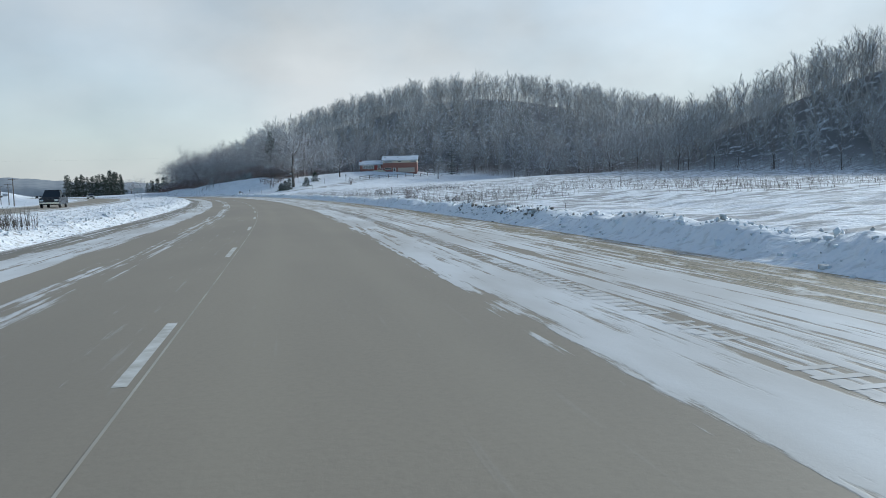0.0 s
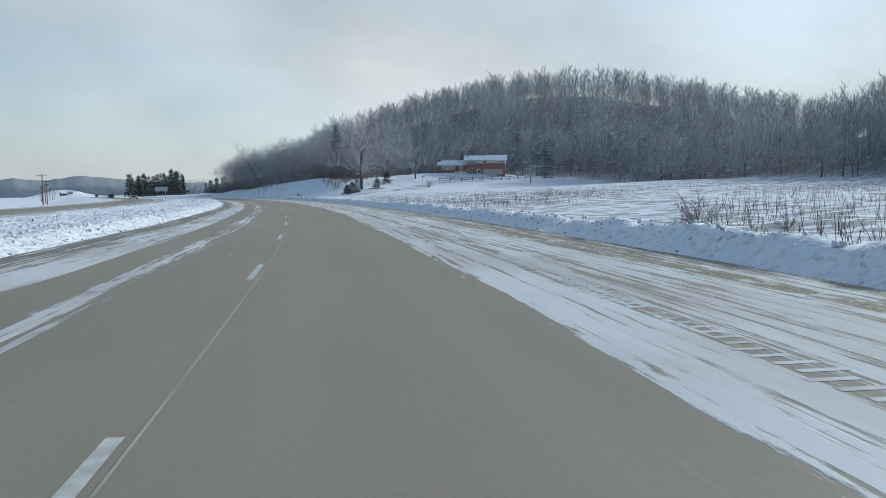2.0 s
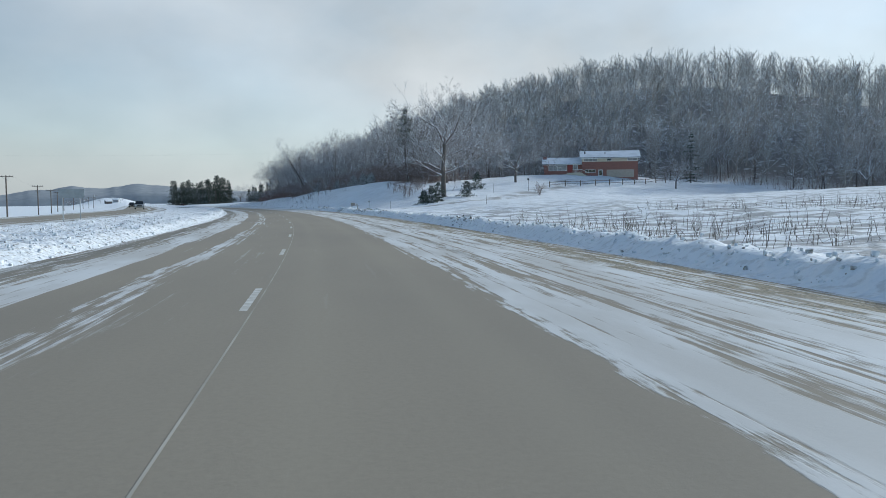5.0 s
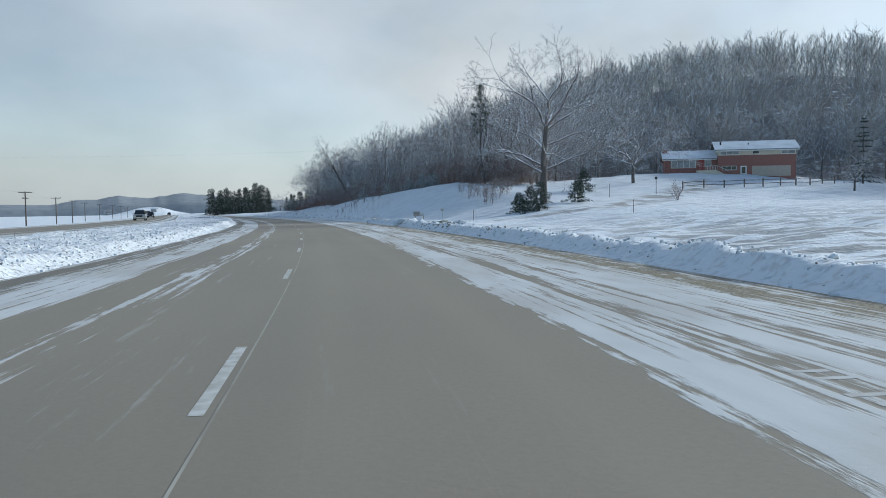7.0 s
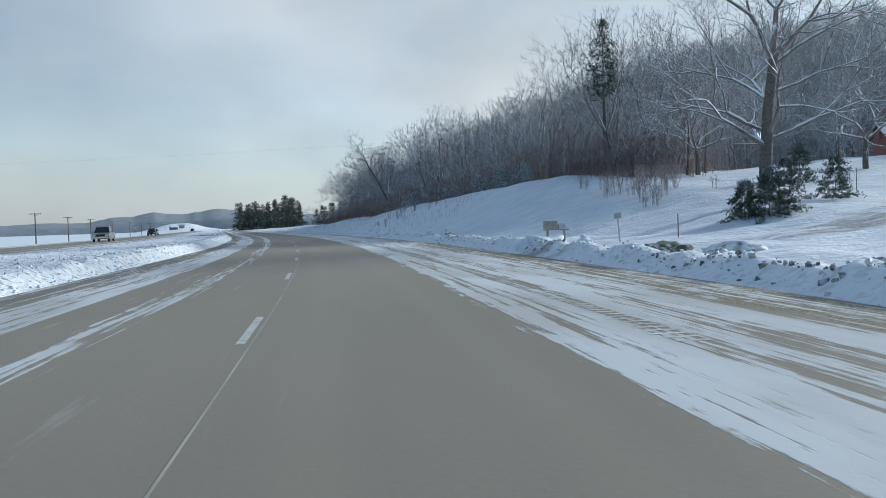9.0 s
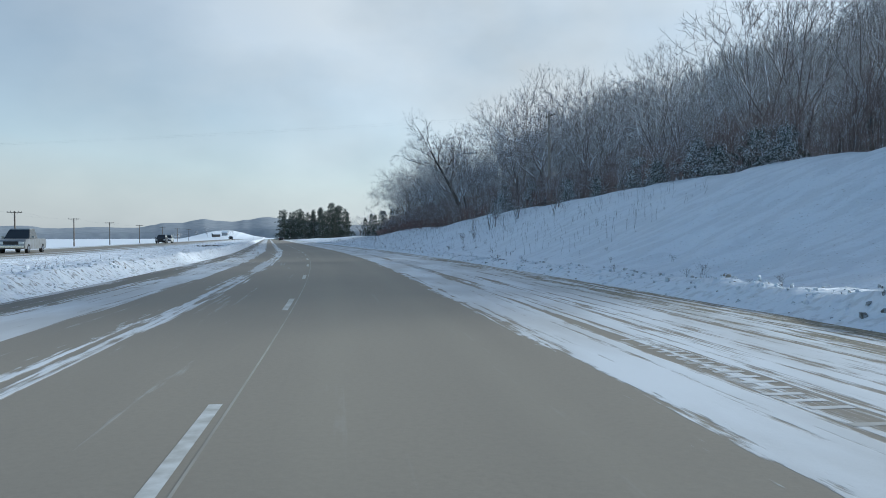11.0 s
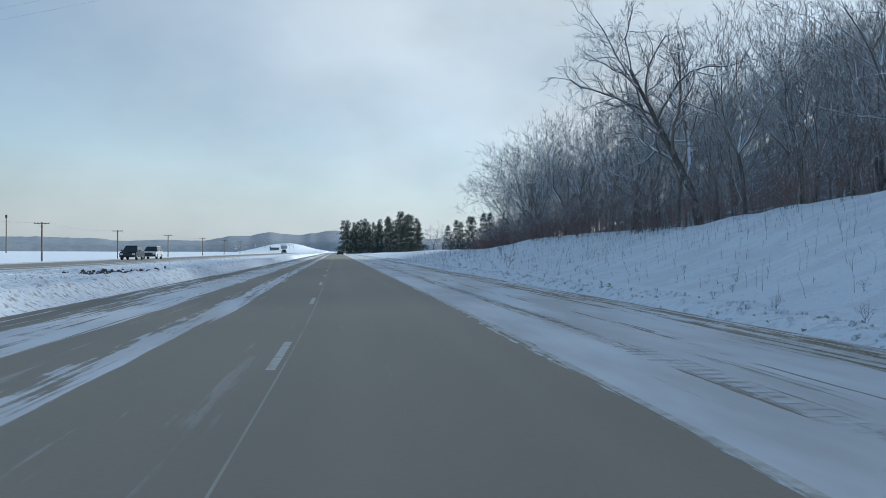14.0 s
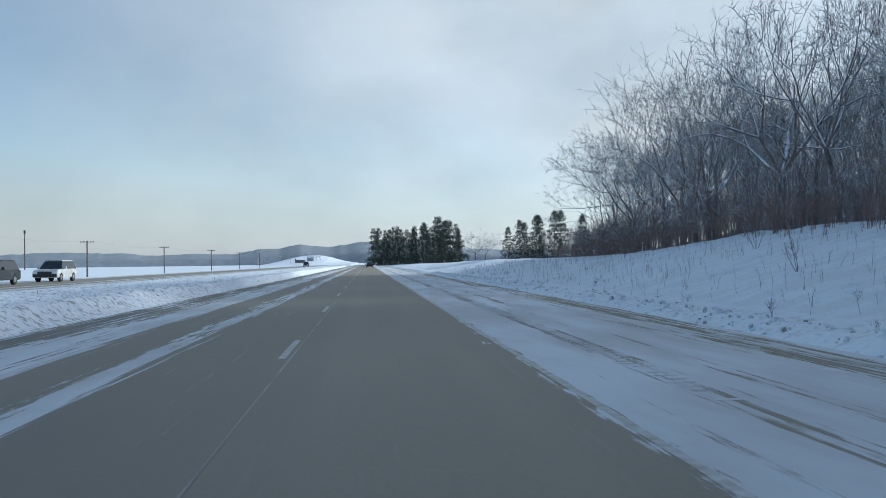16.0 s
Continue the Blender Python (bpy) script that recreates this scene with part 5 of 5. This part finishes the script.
# ---- at the foot of the drive ----
def mailbox_stand():
    root = new("mailbox_stand")
    for x in (-0.45, 0.45):
        part("post", boxed(x - 0.05, x + 0.05, -0.05, 0.05, -0.3, 1.0, bevel=0.01), CRATE_WOOD, root)
    part("shelf", boxed(-0.65, 0.65, -0.22, 0.22, 1.0, 1.05), CRATE_WOOD, root)
    bm = bmesh.new()
    seg = 10
    for end in (-0.25, 0.28):
        pts = [(-0.18, 0), (0.18, 0), (0.18, 0.16)] + [(0.18 * math.cos(math.pi * i / seg), 0.16 + 0.14 * math.sin(math.pi * i / seg)) for i in range(1, seg)] + [(-0.18, 0.16)]
        ring = [bm.verts.new((0.30 + p[0], end, 1.06 + p[1])) for p in pts]
        bm.faces.new(ring)
    bm.verts.ensure_lookup_table()
    n = len(bm.verts) // 2
    for i in range(n):
        bm.faces.new((bm.verts[i], bm.verts[(i + 1) % n], bm.verts[n + (i + 1) % n], bm.verts[n + i]))
    bmesh.ops.recalc_face_normals(bm, faces=bm.faces)
    part("mailbox", bm, GALV, root, "grey rounded metal mailbox")
    part("newspaper_box", boxed(-0.62, 0.05, -0.25, 0.28, 1.055, 1.50, bevel=0.02), CRATE_WOOD, root, "pale box with a sloped lid")
    root.matrix_basis = pose(72.3, 256.2, ground_at(72.3, 256.2) - 0.4, 0, 0, -12) @ Matrix.Diagonal((0.95, 0.95, 0.95, 1))
    return tagged(root, "weathered wooden mailbox stand half buried in snow", "mailbox")


mailbox_stand()


def small_sign(x, y, h, w, ph, turn, label, lean=0.0, posts=(0,)):
    root = new("road_sign")
    for px in posts:
        part("post", boxed(px - 0.03, px + 0.03, -0.02, 0.02, -0.3, h, bevel=0.006), GALV, root)
    part("plate", boxed(-w / 2, w / 2, -0.035, -0.022, h - ph, h, bevel=0.005), SIGN_BACK, root)
    root.matrix_basis = pose(x, y, ground_at(x, y), 0, lean, turn)
    return tagged(root, label, "sign")


small_sign(73.4, 251.5, 1.35, 0.32, 0.26, -10, "small address marker on a thin leaning post", -4)
small_sign(36.4, 194.5, 2.25, 1.7, 0.62, -16, "wide grey sign seen from behind on two posts", 0, (-0.6, 0.55))
for x, y, h in ((76.9, 252.4, 1.1), (85.5, 236.0, 1.1), (71.8, 101.0, 1.2), (100.9, 268.0, 1.6)):
    mk = part("marker_post", rod((0, 0, -0.2), (0, 0, h), 0.03, 0.025, 8), FENCE_WOOD, None, m=pose(x, y, ground_at(x, y)))
    tagged(mk, "thin dark marker stake standing in snow", "post")
lamp = new("lamp_post")
part("post", rod((0, 0, -0.2), (0, 0, 1.9), 0.045, 0.04, 8), BLACK_METAL, lamp)
part("lantern", boxed(-0.13, 0.13, -0.13, 0.13, 1.9, 2.25, bevel=0.03), BLACK_METAL, lamp)
lamp.matrix_basis = pose(108.0, 268.5, ground_at(108, 268.5))
tagged(lamp, "black lamp post beside the snowy drive", "lamp post")


def heap(x, y, rx, ry, h, seed, mat, label):
    bm = bmesh.new()
    bmesh.ops.create_icosphere(bm, subdivisions=4, radius=1)
    for v in bm.verts:
        d = 1 + 0.45 * (noise.fractal(v.co * 1.6 + Vector((seed, 0, 0)), 1.0, 2.0, 4))
        v.co = Vector((v.co.x * rx * d, v.co.y * ry * d, v.co.z * h * d))
    for f in bm.faces:
        f.smooth = True
    return tagged(part("snow_mound", bm, mat, None, m=pose(x, y, ground_at(x, y) - 0.05, 0, 0, seed * 20)), label, "snow heap")


GRASSY = material("turf_in_snow", (0.10, 0.115, 0.07), 0.9, second=(0.55, 0.56, 0.56), scale=3.5, contrast=(0.48, 0.6), bump=0.6, bump_scale=10)
heap(70.4, 248.8, 0.45, 0.4, 0.55, 1, SNOW, "rounded lump of ploughed snow by the mailbox")
heap(69.6, 251.2, 1.5, 0.8, 0.42, 2, SNOW, "low heap of ploughed snow by the drive")
heap(70.6, 242.6, 1.5, 0.9, 0.38, 3, GRASSY, "heap of torn turf and snow at the drive's mouth")
heap(71.2, 239.5, 1.5, 0.9, 0.40, 4, DIRTY_SNOW, "grey ploughed snow heap beside the shoulder")


# ---- vehicles ----
def vehicle(kind, paint, label, x, y, z, turn):
    root = new("pickup_truck" if kind == "pickup" else ("suv" if kind == "suv" else "car"))
    L, Wd, H = {"pickup": (5.7, 1.98, 1.9), "suv": (4.7, 1.88, 1.72), "car": (4.7, 1.82, 1.45)}[kind]
    g = 0.32
    belt = {"pickup": 1.12, "suv": 1.02, "car": 0.92}[kind]
    f = L / 2
    low = [(-f, g + 0.15), (-f + 0.1, g), (f - 0.1, g), (f, g + 0.2), (f - 0.02, belt - 0.28), (f - 0.25, belt - 0.08), (f - 1.25, belt), (-f + 0.05, belt), (-f, belt - 0.1)]
    bm = bmesh.new()
    for sx in (-Wd / 2, Wd / 2):
        bm.faces.new([bm.verts.new((sx, yy, zz)) for yy, zz in low])
    bm.verts.ensure_lookup_table()
    n = len(low)
    for i in range(n):
        bm.faces.new((bm.verts[i], bm.verts[(i + 1) % n], bm.verts[n + (i + 1) % n], bm.verts[n + i]))
    bmesh.ops.recalc_face_normals(bm, faces=bm.faces)
    bmesh.ops.bevel(bm, geom=list(bm.edges), offset=0.05, segments=2, affect="EDGES")
    part("body", bm, paint, root)
    y0, y1, y2, y3 = {"pickup": (-0.75, -0.6, 0.75, 1.5), "suv": (-f + 0.08, -f + 0.35, 0.45, 1.15), "car": (-1.75, -1.0, 0.35, 1.15)}[kind]
    for nm, mat, inset, zt in (("cabin", GLASS, 0.0, H - 0.07), ("cabin_roof", paint, -0.01, H)):
        bm = bmesh.new()
        z0 = belt - 0.02 if nm == "cabin" else H - 0.09
        a = 1.0 if nm == "cabin" else 0.0
        pts = [(y0 * a + y1 * (1 - a), z0), (y1, zt), (y2, zt), (y3 * a + y2 * (1 - a) + 0.02, z0)]
        wids = [Wd / 2 - 0.06 if nm == "cabin" else Wd / 2 - 0.24, Wd / 2 - 0.26, Wd / 2 - 0.26, Wd / 2 - 0.06 if nm == "cabin" else Wd / 2 - 0.24]
        for sg in (-1, 1):
            bm.faces.new([bm.verts.new((sg * w, yy, zz)) for (yy, zz), w in zip(pts, wids)])
        bm.verts.ensure_lookup_table()
        for i in range(4):
            bm.faces.new((bm.verts[i], bm.verts[(i + 1) % 4], bm.verts[4 + (i + 1) % 4], bm.verts[4 + i]))
        bmesh.ops.recalc_face_normals(bm, faces=bm.faces)
        bmesh.ops.bevel(bm, geom=list(bm.edges), offset=0.03, segments=2, affect="EDGES")
        part(nm, bm, mat, root)
    for sg in (-1, 1):
        for yy in (-f + 1.0, f - 0.95):
            wh = part("wheel", rod((sg * (Wd / 2 - 0.2), yy, 0.36), (sg * (Wd / 2 + 0.01), yy, 0.36), 0.36, 0.36, 18), RUBBER, root)
            part("rim", rod((sg * (Wd / 2 - 0.02), yy, 0.36), (sg * (Wd / 2 + 0.02), yy, 0.36), 0.22, 0.2, 14), CHROME, wh)
        part("headlight", boxed(sg * (Wd / 2 - 0.28) - 0.2, sg * (Wd / 2 - 0.28) + 0.2, f - 0.08, f + 0.012, belt - 0.42, belt - 0.24, bevel=0.02), LENS, root)
        part("tail_light", boxed(sg * (Wd / 2 - 0.16) - 0.1, sg * (Wd / 2 - 0.16) + 0.1, -f - 0.012, -f + 0.06, belt - 0.4, belt - 0.14, bevel=0.02), TAIL_RED, root)
        part("mirror", boxed(sg * (Wd / 2 + 0.1) - 0.1, sg * (Wd / 2 + 0.1) + 0.1, y3 - 0.45, y3 - 0.33, belt, belt + 0.2, bevel=0.03), paint, root)
    part("grille", boxed(-0.55, 0.55, f - 0.05, f + 0.014, belt - 0.46, belt - 0.2, bevel=0.02), BLACK_METAL, root)
    part("bumper", boxed(-Wd / 2 + 0.04, Wd / 2 - 0.04, f - 0.1, f + 0.07, g + 0.08, g + 0.3, bevel=0.03), CHROME if kind == "pickup" else BLACK_METAL, root)
    root.matrix_basis = pose(x, y, z, 0, 0, turn)
    return tagged(root, label, {"pickup": "pickup truck", "suv": "car", "car": "car"}[kind])


def opposite(s, lane=-20.2):
    p = on_road(s, lane)
    return p.x, p.y, 0.225, heading(s) + 180


vehicle("pickup", CAR_BLACK, "black pickup truck on the opposite carriageway", *opposite(92, -20.2))
vehicle("pickup", CAR_SILVER, "silver pickup truck on the opposite carriageway", *opposite(298, -22.0))
vehicle("suv", CAR_BLACK, "dark dirty suv on the opposite carriageway", 40.4, 431.0, 0.225, 180)
vehicle("suv", CAR_WHITE, "pale suv following on the opposite carriageway", 40.2, 443.0, 0.225, 180)
vehicle("car", CAR_BLACK, "dark car far ahead in the cleared lane", 66.1, 610.0, 0.004, 0)
vehicle("suv", CAR_BLACK, "dark vehicle far off on the opposite carriageway", 42.5, 690.0, 0.225, 180)


# ---- distant wooded ridges and the farm on the rise ----
def ridge(name, radius, bearings, heights, depth, mat, label, seed):
    nb = 620
    b = np.radians(np.linspace(bearings[0], bearings[-1], nb))
    h = np.interp(np.degrees(b), bearings, heights)
    g = np.random.RandomState(seed)
    h = h * (0.9 + 0.25 * fbm(b * 40 + seed, b * 0 + seed, 4)) + 2.2 * fbm(b * 150, b * 0 + 3, 2)
    rows = []
    for f, k in ((0, 0.0), (0.03, 0.35), (0.15, 0.55), (0.5, 1.0), (0.75, 0.9), (1.0, 0.0)):
        r = radius + depth * f
        rows.append((60 + np.sin(b) * r, 370 + np.cos(b) * r, h * k - (0 if k else 4)))
    X, Y, Z = (np.array([r[i] for r in rows]) for i in range(3))
    me = grid_mesh(name, X, Y, Z)
    shade(me)
    return tagged(part(name, me, mat), label, "hills", kind="structure")


# light blue-grey instead of bark tones: distance haze painted into the ridge
HAZED_HILL = material("hazed_wooded_ridge", (0.23, 0.25, 0.27), 1.0, second=(0.29, 0.31, 0.33), scale=0.05, detail=10, contrast=(0.35, 0.65))
ridge("backdrop_ridge_far", 1900, [-75, -40, -25, -19, -14, -9, -4.5, -2.5, 0, 6, 14, 30], [22, 23, 23, 31, 25, 26, 46, 42, 50, 34, 26, 24], 500, HAZED_HILL, "distant low ridge covered in bare woods", 2)


def farm_building(x, y, w, d, h, rise, turn, wall_mat, name, label):
    root = new(name)
    part("wall", boxed(-w / 2, w / 2, -d / 2, d / 2, -1, h), wall_mat, root)
    part("roof", gable_roof(-w / 2, w / 2, -d / 2, d / 2, h, rise, 0.25, 0.4), ROOF_SNOW, root)
    part("wall", gable_wall(-w / 2, -d / 2, d / 2, h, rise, 0.2), wall_mat, root)
    part("wall", gable_wall(w / 2 - 0.2, -d / 2, d / 2, h, rise, 0.2), wall_mat, root)
    root.matrix_basis = pose(x, y, ground_at(x, y), 0, 0, turn)
    return tagged(root, label, "building")


farm_building(21, 930, 5.5, 4, 1.9, 1.2, 20, BARN_RED, "barn", "weathered barn with snowy roof on the far rise")
farm_building(27, 950, 4.5, 4, 2.2, 1.2, -10, BARN_WHITE, "farmhouse", "pale farmhouse with snowy roof on the far rise")
for k, (x, y) in enumerate(((14, 940), (31, 942), (24, 962), (33, 955))):
    put_copy(mid[k % 5], x, y, 70 * k, 0.4)

g = np.random.RandomState(41)
for k in range(16):
    put_copy(mid[k % 5], -22 + 32 * g.rand(), 985 + 70 * g.rand(), 360 * g.rand(), 0.28 + 0.2 * g.rand())
